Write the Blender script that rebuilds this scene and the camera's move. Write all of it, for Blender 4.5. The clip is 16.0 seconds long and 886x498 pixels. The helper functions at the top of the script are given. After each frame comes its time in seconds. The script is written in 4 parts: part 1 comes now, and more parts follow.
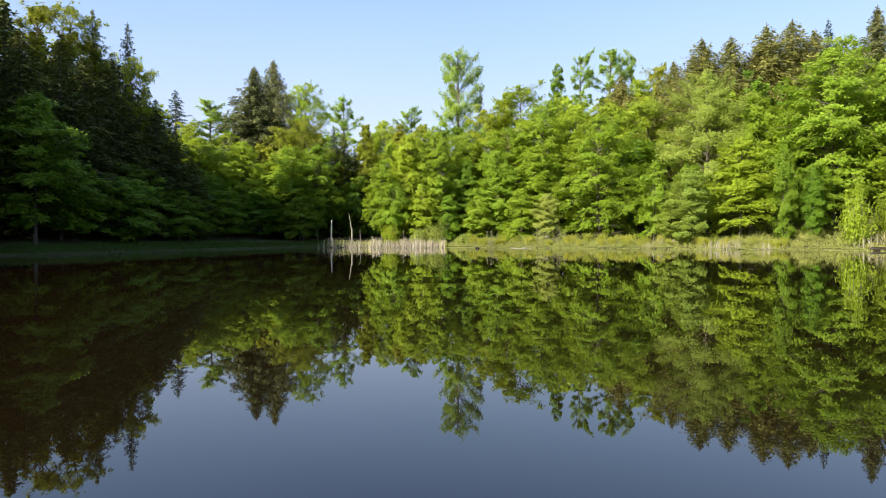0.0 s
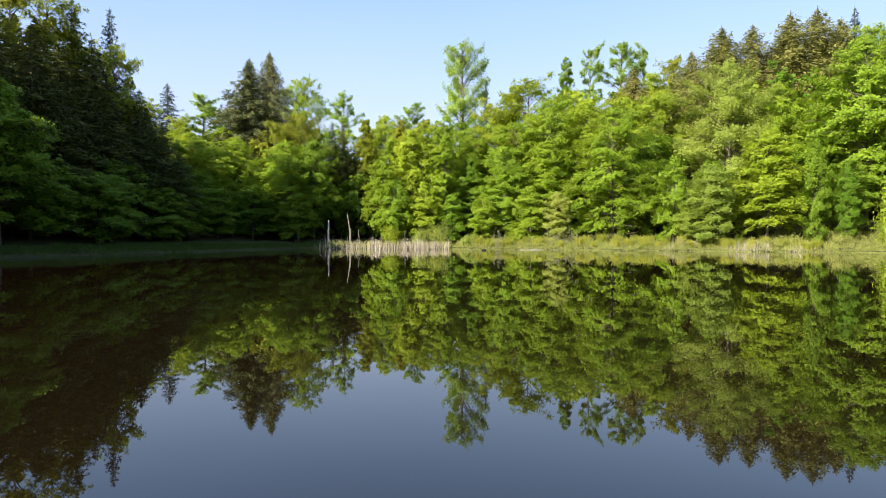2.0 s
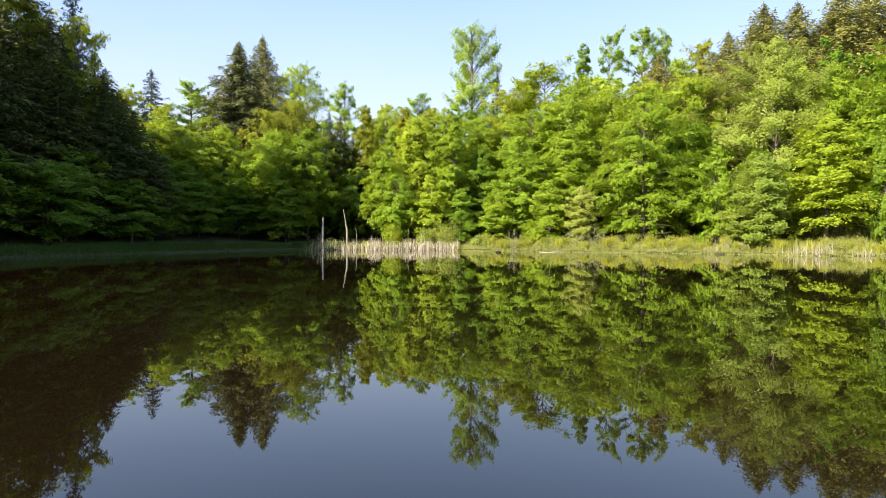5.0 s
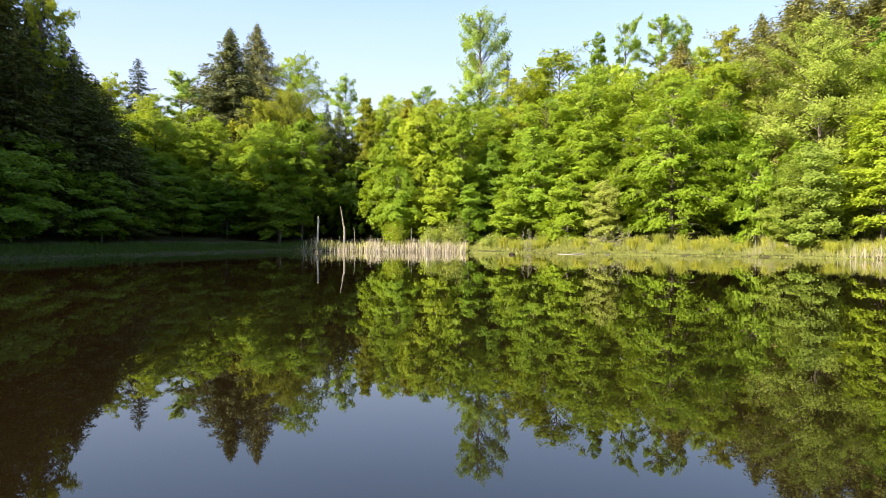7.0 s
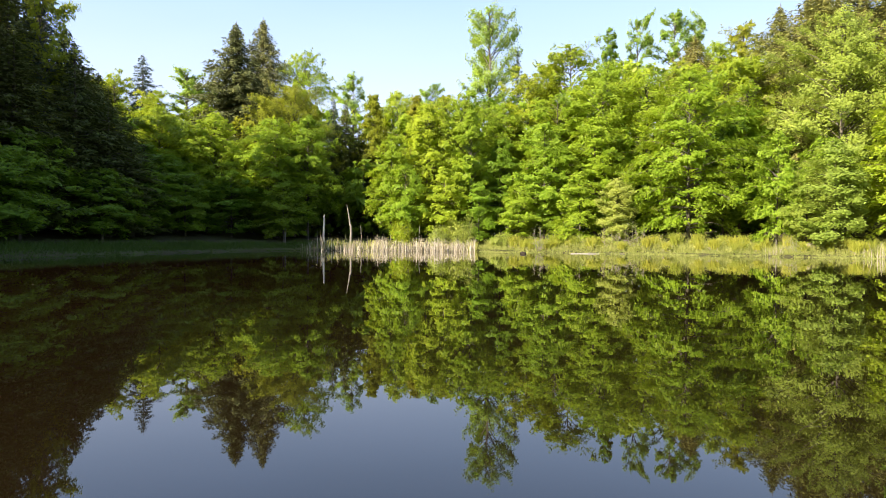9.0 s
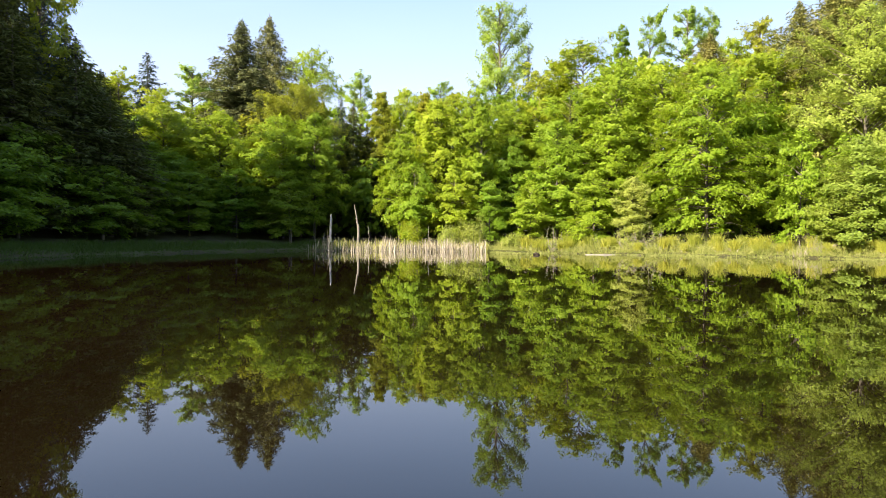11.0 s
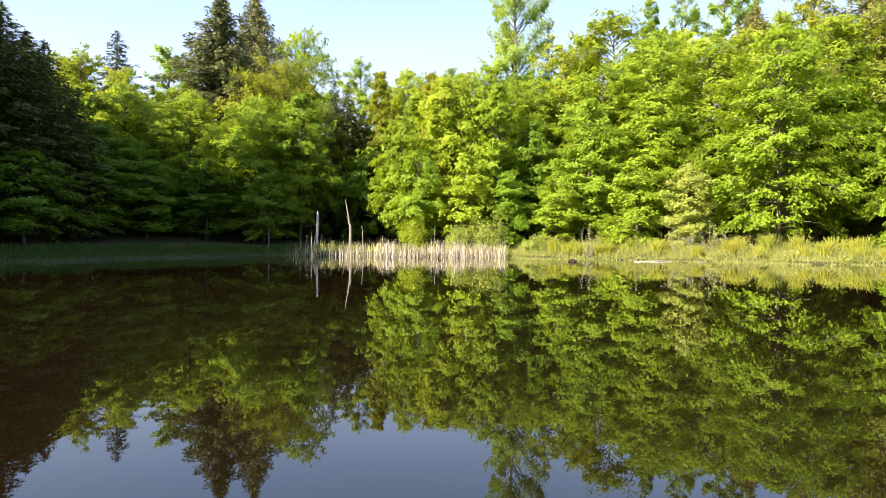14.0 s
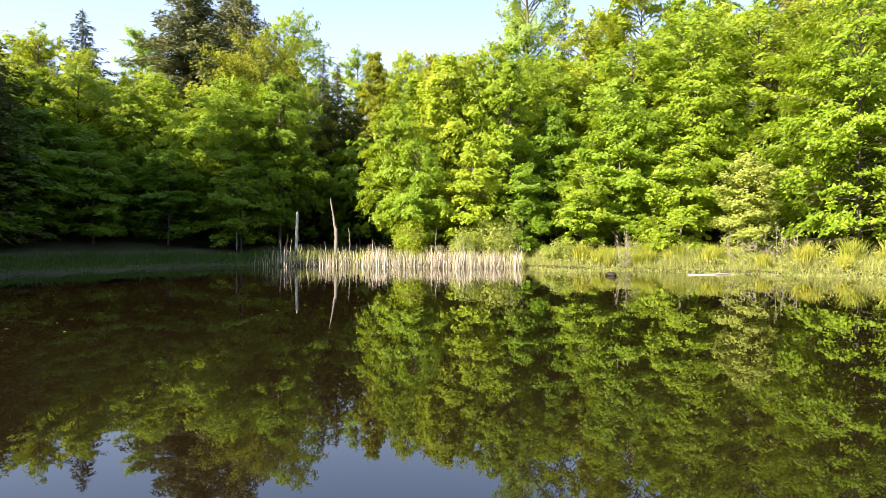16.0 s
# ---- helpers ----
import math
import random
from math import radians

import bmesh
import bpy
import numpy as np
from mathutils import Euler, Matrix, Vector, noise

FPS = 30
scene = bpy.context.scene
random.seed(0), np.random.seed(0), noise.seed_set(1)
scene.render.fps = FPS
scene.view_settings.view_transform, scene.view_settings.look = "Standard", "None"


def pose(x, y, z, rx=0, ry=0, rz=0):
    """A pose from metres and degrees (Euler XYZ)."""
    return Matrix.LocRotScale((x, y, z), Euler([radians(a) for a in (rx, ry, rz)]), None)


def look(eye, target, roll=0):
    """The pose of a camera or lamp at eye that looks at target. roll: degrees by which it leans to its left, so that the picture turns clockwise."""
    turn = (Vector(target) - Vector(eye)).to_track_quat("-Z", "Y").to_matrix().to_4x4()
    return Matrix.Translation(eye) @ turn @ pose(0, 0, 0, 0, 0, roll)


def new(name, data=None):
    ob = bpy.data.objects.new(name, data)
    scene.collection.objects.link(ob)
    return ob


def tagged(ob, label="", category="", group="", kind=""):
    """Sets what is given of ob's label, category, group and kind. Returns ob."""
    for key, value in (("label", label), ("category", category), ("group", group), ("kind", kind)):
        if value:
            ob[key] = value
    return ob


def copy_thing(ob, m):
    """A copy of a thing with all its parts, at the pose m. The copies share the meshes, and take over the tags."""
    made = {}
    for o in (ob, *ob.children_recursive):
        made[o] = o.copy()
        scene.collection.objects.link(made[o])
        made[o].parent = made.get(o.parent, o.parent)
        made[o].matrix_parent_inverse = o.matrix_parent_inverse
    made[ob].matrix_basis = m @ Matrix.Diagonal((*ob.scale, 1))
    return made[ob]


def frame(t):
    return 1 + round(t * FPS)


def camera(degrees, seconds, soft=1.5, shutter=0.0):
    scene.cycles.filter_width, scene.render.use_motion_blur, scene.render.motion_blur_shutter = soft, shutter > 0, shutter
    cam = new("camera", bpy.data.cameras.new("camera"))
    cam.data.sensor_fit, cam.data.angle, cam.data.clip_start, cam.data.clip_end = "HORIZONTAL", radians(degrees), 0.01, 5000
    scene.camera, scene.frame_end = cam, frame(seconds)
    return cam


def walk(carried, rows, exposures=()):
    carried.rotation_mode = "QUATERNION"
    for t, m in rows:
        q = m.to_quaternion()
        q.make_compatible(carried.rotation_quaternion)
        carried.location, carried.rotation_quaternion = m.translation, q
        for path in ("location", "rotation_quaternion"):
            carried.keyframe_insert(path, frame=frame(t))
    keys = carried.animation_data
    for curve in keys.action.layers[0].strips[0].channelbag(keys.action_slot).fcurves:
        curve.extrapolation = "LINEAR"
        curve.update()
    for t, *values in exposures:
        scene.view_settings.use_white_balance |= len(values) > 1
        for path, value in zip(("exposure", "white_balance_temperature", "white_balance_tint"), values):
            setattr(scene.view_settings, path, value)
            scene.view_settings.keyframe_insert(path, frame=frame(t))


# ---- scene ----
cam = camera(65.8, 16.0, soft=0.8)
METRES, EYE, TILT, LEAN, TURN = 42.0, 1.30, -1.07, 0.04, 0.0
ROWS = [
    (0.0, 0.0, 0.0, 0.0, 0.0, 0.0, -0.0),
    (0.5, 0.0022, 0.0282, 0.0015, 0.12, -0.02, -0.01),
    (1.0, 0.0007, 0.0569, 0.0026, 0.16, -0.03, -0.02),
    (1.5, -0.0001, 0.0872, 0.0028, 0.22, 0.01, -0.04),
    (2.0, -0.0015, 0.1179, 0.0036, 0.27, 0.02, -0.07),
    (2.5, -0.0032, 0.1496, 0.004, 0.32, 0.02, -0.12),
    (3.0, -0.0049, 0.1825, 0.0047, 0.37, 0.01, -0.16),
    (3.5, -0.0062, 0.2165, 0.0052, 0.45, 0.01, -0.21),
    (4.0, -0.0074, 0.2514, 0.0058, 0.52, 0.02, -0.23),
    (6.5, -0.0131, 0.435, 0.0094, 0.99, 0.03, -0.35),
    (7.0, -0.0151, 0.4726, 0.0092, 1.08, 0.06, -0.36),
    (7.5, -0.0167, 0.4987, 0.0088, 1.14, 0.07, -0.37),
    (8.0, -0.0174, 0.5074, 0.0084, 1.31, 0.07, -0.37),
    (8.5, -0.0177, 0.51, 0.0077, 1.53, 0.07, -0.42),
    (9.0, -0.0182, 0.5104, 0.007, 1.72, 0.08, -0.46),
    (11.5, -0.0285, 0.5743, 0.0075, 2.38, 0.13, -0.56),
    (12.0, -0.031, 0.6077, 0.0079, 2.47, 0.15, -0.56),
    (12.5, -0.0343, 0.6479, 0.0084, 2.52, 0.18, -0.57),
    (13.0, -0.0368, 0.694, 0.0103, 2.61, 0.17, -0.54),
    (13.5, -0.0398, 0.7448, 0.0116, 2.66, 0.21, -0.54),
    (14.0, -0.0415, 0.7993, 0.013, 2.78, 0.24, -0.52),
    (14.5, -0.0441, 0.8568, 0.0146, 2.87, 0.26, -0.54),
    (15.0, -0.0473, 0.9172, 0.0172, 2.94, 0.26, -0.51),
    (15.5, -0.0495, 0.9707, 0.0222, 3.02, 0.22, -0.44),
    (16.0, -0.0492, 0.9967, 0.0241, 3.13, 0.28, -0.45),
]
walk(cam, [(t, pose(0, 0, EYE, TILT, LEAN, TURN) @ pose(METRES * x, METRES * y, METRES * z, 90 + pitch, roll, yaw)) for t, x, y, z, yaw, pitch, roll in ROWS],
     [(0.0, 1.28, 6540, 8), (4.0, 1.46, 6720, 9), (7.0, 1.61, 6980, 11), (12.0, 1.73, 7030, 12), (16.0, 1.90, 6960, 14)])

# ---- world, sun, exposure ----
SUN_EL, SUN_FROM = radians(30.0), Vector((-0.731, -0.682, 0)).normalized()
world = bpy.data.worlds.new("sky")
scene.world = world
world.use_nodes = True
wn, wl = world.node_tree.nodes, world.node_tree.links
wn.clear()
w_out, w_bg, w_sky = wn.new("ShaderNodeOutputWorld"), wn.new("ShaderNodeBackground"), wn.new("ShaderNodeTexSky")
w_sky.sky_type, w_sky.sun_disc = "NISHITA", False
w_sky.sun_elevation, w_sky.sun_rotation = SUN_EL, math.atan2(SUN_FROM.x, SUN_FROM.y)
w_sky.air_density, w_sky.dust_density, w_sky.ozone_density = 1.0, 0.8, 1.6
w_bg.inputs["Strength"].default_value = 0.080
w_noise, w_ramp, w_mix = wn.new("ShaderNodeTexNoise"), wn.new("ShaderNodeValToRGB"), wn.new("ShaderNodeMix")
w_map, w_co, w_sep, w_mul = wn.new("ShaderNodeMapping"), wn.new("ShaderNodeTexCoord"), wn.new("ShaderNodeSeparateXYZ"), wn.new("ShaderNodeMath")
w_map.inputs["Scale"].default_value = (1.0, 1.0, 4.0)
w_noise.inputs["Scale"].default_value, w_noise.inputs["Detail"].default_value = 1.4, 5.0
w_ramp.color_ramp.interpolation = "EASE"
w_ramp.color_ramp.elements[0].position, w_ramp.color_ramp.elements[1].position = 0.0, 0.75
w_ramp.color_ramp.elements[0].color, w_ramp.color_ramp.elements[1].color = (1.0, 1.0, 1.0, 1), (0.10, 0.10, 0.10, 1)
w_mul.operation = "MULTIPLY"
w_thin = wn.new("ShaderNodeMapRange")
w_thin.inputs["To Min"].default_value, w_thin.inputs["To Max"].default_value = 0.55, 1.12
w_mix.data_type = "RGBA"
w_tone = wn.new("ShaderNodeValToRGB")
w_tone.color_ramp.interpolation = "EASE"
w_tone.color_ramp.elements[0].position, w_tone.color_ramp.elements[1].position = 0.08, 0.42
w_tone.color_ramp.elements[0].color, w_tone.color_ramp.elements[1].color = (4.1, 4.6, 6.1, 1), (2.7, 4.2, 7.6, 1)
wl.new(w_sep.outputs["Z"], w_tone.inputs["Fac"])
wl.new(w_tone.outputs["Color"], w_mix.inputs["B"])
wl.new(w_co.outputs["Generated"], w_map.inputs["Vector"])
wl.new(w_map.outputs["Vector"], w_noise.inputs["Vector"])
wl.new(w_co.outputs["Generated"], w_sep.inputs["Vector"])
wl.new(w_sep.outputs["Z"], w_ramp.inputs["Fac"])
wl.new(w_ramp.outputs["Color"], w_mul.inputs[0])
wl.new(w_noise.outputs["Fac"], w_thin.inputs["Value"])
wl.new(w_thin.outputs["Result"], w_mul.inputs[1])
wl.new(w_mul.outputs[0], w_mix.inputs["Factor"])
wl.new(w_sky.outputs["Color"], w_mix.inputs["A"])
wl.new(w_mix.outputs["Result"], w_bg.inputs["Color"])
wl.new(w_bg.outputs["Background"], w_out.inputs["Surface"])

sun = new("sun", bpy.data.lights.new("sun", "SUN"))
sun.data.energy, sun.data.angle, sun.data.color = 5.0, radians(0.5), (1.0, 0.92, 0.78)
sun_way = Vector((SUN_FROM.x * math.cos(SUN_EL), SUN_FROM.y * math.cos(SUN_EL), math.sin(SUN_EL)))
sun.matrix_world = look(sun_way * 200, (0, 0, 0))


# ---- materials ----
def nodes_of(name):
    mat = bpy.data.materials.new(name)
    mat.use_nodes = True
    return mat, mat.node_tree.nodes, mat.node_tree.links


def ramp(n, stops):
    r = n.new("ShaderNodeValToRGB")
    els = r.color_ramp.elements
    while len(els) < len(stops):
        els.new(0.5)
    for e, (p, c) in zip(els, stops):
        e.position, e.color = p, (*c, 1)
    return r


def leaf_material(name, dark, light, through_colour, gloss=0.45, amount=0.52):
    """Leaves: colour by leaf, by patch of the crown and by tree; light shines through them."""
    mat, n, l = nodes_of(name)
    bsdf, out = n["Principled BSDF"], n["Material Output"]
    geo, info, co = n.new("ShaderNodeNewGeometry"), n.new("ShaderNodeObjectInfo"), n.new("ShaderNodeTexCoord")
    patch = n.new("ShaderNodeTexNoise")
    patch.inputs["Scale"].default_value, patch.inputs["Detail"].default_value = 0.55, 3.0
    l.new(co.outputs["Object"], patch.inputs["Vector"])
    add = n.new("ShaderNodeMath")
    add.operation = "MULTIPLY_ADD"
    add.inputs[1].default_value = 0.62
    l.new(geo.outputs["Random Per Island"], add.inputs[0])
    scale = n.new("ShaderNodeMath")
    scale.operation = "MULTIPLY"
    scale.inputs[1].default_value = 0.46
    l.new(patch.outputs["Fac"], scale.inputs[0])
    l.new(scale.outputs[0], add.inputs[2])
    r = ramp(n, [(0.18, dark), (0.76, light)])
    l.new(add.outputs[0], r.inputs["Fac"])
    hsv = n.new("ShaderNodeHueSaturation")
    vary = n.new("ShaderNodeMapRange")
    vary.inputs["To Min"].default_value, vary.inputs["To Max"].default_value = 0.491, 0.518
    l.new(info.outputs["Random"], vary.inputs["Value"])
    l.new(vary.outputs["Result"], hsv.inputs["Hue"])
    bright = n.new("ShaderNodeMapRange")
    bright.inputs["To Min"].default_value, bright.inputs["To Max"].default_value = 1.10, 0.86
    l.new(info.outputs["Random"], bright.inputs["Value"])
    l.new(bright.outputs["Result"], hsv.inputs["Value"])
    l.new(r.outputs["Color"], hsv.inputs["Color"])
    l.new(hsv.outputs["Color"], bsdf.inputs["Base Color"])
    bsdf.inputs["Roughness"].default_value = gloss
    bsdf.inputs["Specular IOR Level"].default_value = 0.2
    trans = n.new("ShaderNodeBsdfTranslucent")
    tint = n.new("ShaderNodeMix")
    tint.data_type = "RGBA"
    tint.inputs["Factor"].default_value = 0.6
    tint.inputs["B"].default_value = (*through_colour, 1)
    l.new(hsv.outputs["Color"], tint.inputs["A"])
    l.new(tint.outputs["Result"], trans.inputs["Color"])
    mix = n.new("ShaderNodeMixShader")
    mix.inputs["Fac"].default_value = amount
    l.new(bsdf.outputs["BSDF"], mix.inputs[1])
    l.new(trans.outputs["BSDF"], mix.inputs[2])
    l.new(mix.outputs["Shader"], out.inputs["Surface"])
    return mat


def grain_material(name, stops, scale=6.0, stretch=(1, 1, 1), rough=0.85, bump=0.4, distance=0.02, island=0.0):
    """Bark, dead wood, straw, soil: two scales of noise, relief, and a change from piece to piece."""
    mat, n, l = nodes_of(name)
    bsdf = n["Principled BSDF"]
    co, mp = n.new("ShaderNodeTexCoord"), n.new("ShaderNodeMapping")
    mp.inputs["Scale"].default_value = stretch
    l.new(co.outputs["Object"], mp.inputs["Vector"])
    a, b = n.new("ShaderNodeTexNoise"), n.new("ShaderNodeTexNoise")
    a.inputs["Scale"].default_value, a.inputs["Detail"].default_value = scale, 6.0
    b.inputs["Scale"].default_value, b.inputs["Detail"].default_value = scale * 0.11, 3.0
    l.new(mp.outputs["Vector"], a.inputs["Vector"])
    l.new(mp.outputs["Vector"], b.inputs["Vector"])
    mix = n.new("ShaderNodeMix")
    mix.inputs["Factor"].default_value = 0.5
    l.new(a.outputs["Fac"], mix.inputs["A"])
    l.new(b.outputs["Fac"], mix.inputs["B"])
    value = mix.outputs["Result"]
    if island:
        geo, m2 = n.new("ShaderNodeNewGeometry"), n.new("ShaderNodeMix")
        m2.inputs["Factor"].default_value = island
        l.new(value, m2.inputs["A"])
        l.new(geo.outputs["Random Per Island"], m2.inputs["B"])
        value = m2.outputs["Result"]
    r = ramp(n, stops)
    l.new(value, r.inputs["Fac"])
    l.new(r.outputs["Color"], bsdf.inputs["Base Color"])
    bsdf.inputs["Roughness"].default_value = rough
    bsdf.inputs["Specular IOR Level"].default_value = 0.25
    if bump:
        bm = n.new("ShaderNodeBump")
        bm.inputs["Strength"].default_value, bm.inputs["Distance"].default_value = bump, distance
        l.new(a.outputs["Fac"], bm.inputs["Height"])
        l.new(bm.outputs["Normal"], bsdf.inputs["Normal"])
    return mat


def water_material():
    mat, n, l = nodes_of("pond_water")
    bsdf = n["Principled BSDF"]
    co = n.new("ShaderNodeTexCoord")
    bsdf.inputs["IOR"].default_value = 1.46
    bsdf.inputs["Specular Tint"].default_value = (0.62, 0.92, 1.0, 1)
    bsdf.inputs["Roughness"].default_value = 0.014
    silt = n.new("ShaderNodeTexNoise")
    silt.inputs["Scale"].default_value, silt.inputs["Detail"].default_value = 0.08, 4.0
    l.new(co.outputs["Object"], silt.inputs["Vector"])
    r = ramp(n, [(0.3, (0.0060, 0.0036, 0.0015)), (0.75, (0.0105, 0.0066, 0.0028))])
    l.new(silt.outputs["Fac"], r.inputs["Fac"])
    l.new(r.outputs["Color"], bsdf.inputs["Base Color"])
    fine, broad, calm = n.new("ShaderNodeTexNoise"), n.new("ShaderNodeTexNoise"), n.new("ShaderNodeTexNoise")
    fine.inputs["Scale"].default_value, fine.inputs["Detail"].default_value = 1.3, 2.0
    broad.inputs["Scale"].default_value, broad.inputs["Detail"].default_value = 0.5, 2.0
    calm.inputs["Scale"].default_value, calm.inputs["Detail"].default_value = 0.045, 2.0
    for t in (fine, broad, calm):
        l.new(co.outputs["Object"], t.inputs["Vector"])
    cr = ramp(n, [(0.38, (0.15, 0.15, 0.15)), (0.68, (1, 1, 1))])
    l.new(calm.outputs["Fac"], cr.inputs["Fac"])
    scaled = n.new("ShaderNodeMath")
    scaled.operation = "MULTIPLY"
    l.new(fine.outputs["Fac"], scaled.inputs[0])
    l.new(cr.outputs["Color"], scaled.inputs[1])
    total = n.new("ShaderNodeMath")
    total.operation = "MULTIPLY_ADD"
    total.inputs[1].default_value = 1.2
    l.new(broad.outputs["Fac"], total.inputs[0])
    l.new(scaled.outputs[0], total.inputs[2])
    bm = n.new("ShaderNodeBump")
    bm.inputs["Strength"].default_value, bm.inputs["Distance"].default_value = 1.0, 0.0014
    l.new(total.outputs[0], bm.inputs["Height"])
    l.new(bm.outputs["Normal"], bsdf.inputs["Normal"])
    return mat


MAT = {
    "maple": leaf_material("maple_leaf", (0.165, 0.258, 0.017), (0.370, 0.460, 0.044), (0.47, 0.545, 0.034)),
    "fresh": leaf_material("fresh_leaf", (0.130, 0.228, 0.017), (0.318, 0.430, 0.044), (0.41, 0.525, 0.034)),
    # own deep green; also darkens the shaded low trees by colour
    "deep": leaf_material("deep_green_and_shade_leaf", (0.085, 0.160, 0.014), (0.255, 0.370, 0.036), (0.33, 0.45, 0.030)),
    "yellow": leaf_material("yellow_green_leaf", (0.178, 0.250, 0.016), (0.400, 0.450, 0.040), (0.49, 0.53, 0.034)),
    "olive": leaf_material("olive_leaf", (0.125, 0.150, 0.014), (0.365, 0.375, 0.040), (0.39, 0.41, 0.03)),
    "russet": leaf_material("russet_leaf", (0.200, 0.262, 0.044), (0.440, 0.505, 0.100), (0.47, 0.54, 0.080)),
    "pale": leaf_material("pale_leaf", (0.190, 0.280, 0.040), (0.390, 0.500, 0.090), (0.43, 0.56, 0.07)),
    "willow": leaf_material("grey_green_leaf", (0.225, 0.280, 0.056), (0.440, 0.495, 0.120), (0.44, 0.50, 0.085)),
    # hemlock needles twice: shade put into the first colour, sun into the second
    "needle": leaf_material("shaded_hemlock_needle", (0.062, 0.076, 0.018), (0.136, 0.156, 0.034), (0.16, 0.17, 0.03), 0.65, 0.25),
    "brown_needle": leaf_material("sunlit_hemlock_needle", (0.120, 0.130, 0.034), (0.300, 0.285, 0.075), (0.27, 0.26, 0.07), 0.6, 0.3),
    "spruce": leaf_material("dark_spruce_needle", (0.068, 0.080, 0.028), (0.205, 0.212, 0.078), (0.18, 0.19, 0.06), 0.6, 0.25),
    "blue_needle": leaf_material("fir_needle", (0.030, 0.048, 0.030), (0.070, 0.095, 0.060), (0.08, 0.11, 0.05), 0.5, 0.2),
    "grass": leaf_material("bank_grass", (0.140, 0.180, 0.030), (0.420, 0.405, 0.130), (0.42, 0.44, 0.085), 0.5, 0.35),
    "sedge": leaf_material("sedge_leaf", (0.210, 0.250, 0.030), (0.440, 0.430, 0.075), (0.46, 0.47, 0.05), 0.5, 0.4),
    "weed": leaf_material("weed_leaf", (0.120, 0.180, 0.030), (0.390, 0.395, 0.120), (0.42, 0.46, 0.085), 0.5, 0.38),
    # grass of the shaded bank: part of the shade is put into this colour
    "lush": leaf_material("shade_dark_grass", (0.036, 0.068, 0.010), (0.080, 0.125, 0.018), (0.11, 0.165, 0.017), 0.5, 0.3),
    "bark": grain_material("bark", [(0.3, (0.055, 0.046, 0.037)), (0.7, (0.17, 0.145, 0.12))], 14.0, (1, 1, 0.25), 0.9, 0.6),
    "dead": grain_material("bleached_dead_wood", [(0.3, (0.30, 0.28, 0.25)), (0.7, (0.62, 0.59, 0.54))], 16.0, (1, 1, 0.12), 0.85, 0.7),
    "straw": grain_material("dry_cattail", [(0.15, (0.12, 0.092, 0.056)), (0.6, (0.38, 0.33, 0.25)), (0.9, (0.60, 0.55, 0.46))], 5.0, (1, 1, 0.3), 0.8, 0, 0.01, 0.7),
    "grey_wood": grain_material("weathered_grey_wood", [(0.3, (0.11, 0.096, 0.082)), (0.7, (0.27, 0.245, 0.215))], 16.0, (1, 1, 0.12), 0.85, 0.7),
    "pale_wood": grain_material("pale_driftwood", [(0.3, (0.24, 0.22, 0.18)), (0.7, (0.46, 0.43, 0.37))], 16.0, (0.12, 1, 1), 0.85, 0.7),
    "twig": grain_material("bare_twig", [(0.3, (0.20, 0.16, 0.13)), (0.7, (0.38, 0.33, 0.28))], 10.0, (1, 1, 0.3), 0.85, 0),
    "soil": grain_material("forest_floor", [(0.25, (0.030, 0.024, 0.014)), (0.5, (0.060, 0.055, 0.022)), (0.8, (0.075, 0.095, 0.026))], 2.2, (1, 1, 1), 0.95, 0.6, 0.06),
    "mud": grain_material("wet_mud", [(0.3, (0.018, 0.014, 0.010)), (0.7, (0.05, 0.038, 0.026))], 7.0, (1, 1, 1), 0.5, 0.5, 0.02),
    "water": water_material(),
}


# ---- building helpers ----
def quads_mesh(name, verts, quads, mat, smooth=False):
    """A mesh of quads or triangles from arrays."""
    me = bpy.data.meshes.new(name)
    verts, quads = np.asarray(verts, np.float32), np.asarray(quads, np.int32)
    me.vertices.add(len(verts))
    me.vertices.foreach_set("co", verts.ravel())
    me.loops.add(quads.size)
    me.loops.foreach_set("vertex_index", quads.ravel())
    me.polygons.add(len(quads))
    me.polygons.foreach_set("loop_start", np.arange(0, quads.size, quads.shape[1], dtype=np.int32))
    me.polygons.foreach_set("use_smooth", np.full(len(quads), smooth))
    me.update(calc_edges=True)
    me.materials.append(mat)
    return me


def part(name, data, parent, label=""):
    ob = new(name, data)
    ob.parent = parent
    return tagged(ob, label) if label else ob


def unit(v):
    return v / np.maximum(np.linalg.norm(v, axis=-1, keepdims=True), 1e-9)


def leaf_faces(rng, at, normal, length, width, along=None):
    """Pointed leaves at the places, facing along the normals."""
    n = len(at)
    normal = unit(normal)
    if along is None:
        along = rng.normal(size=(n, 3))
    along = unit(along - normal * (along * normal).sum(1, keepdims=True))
    side = np.cross(normal, along)
    ln, wd = np.reshape(length, (-1, 1)) * along, np.reshape(width, (-1, 1)) * side
    v = np.stack([at - ln * 0.42 - wd * 0.5, at - ln * 0.36 + wd * 0.5, at + ln * 0.6], 1)
    return v.reshape(-1, 3), np.arange(3 * n).reshape(-1, 3)


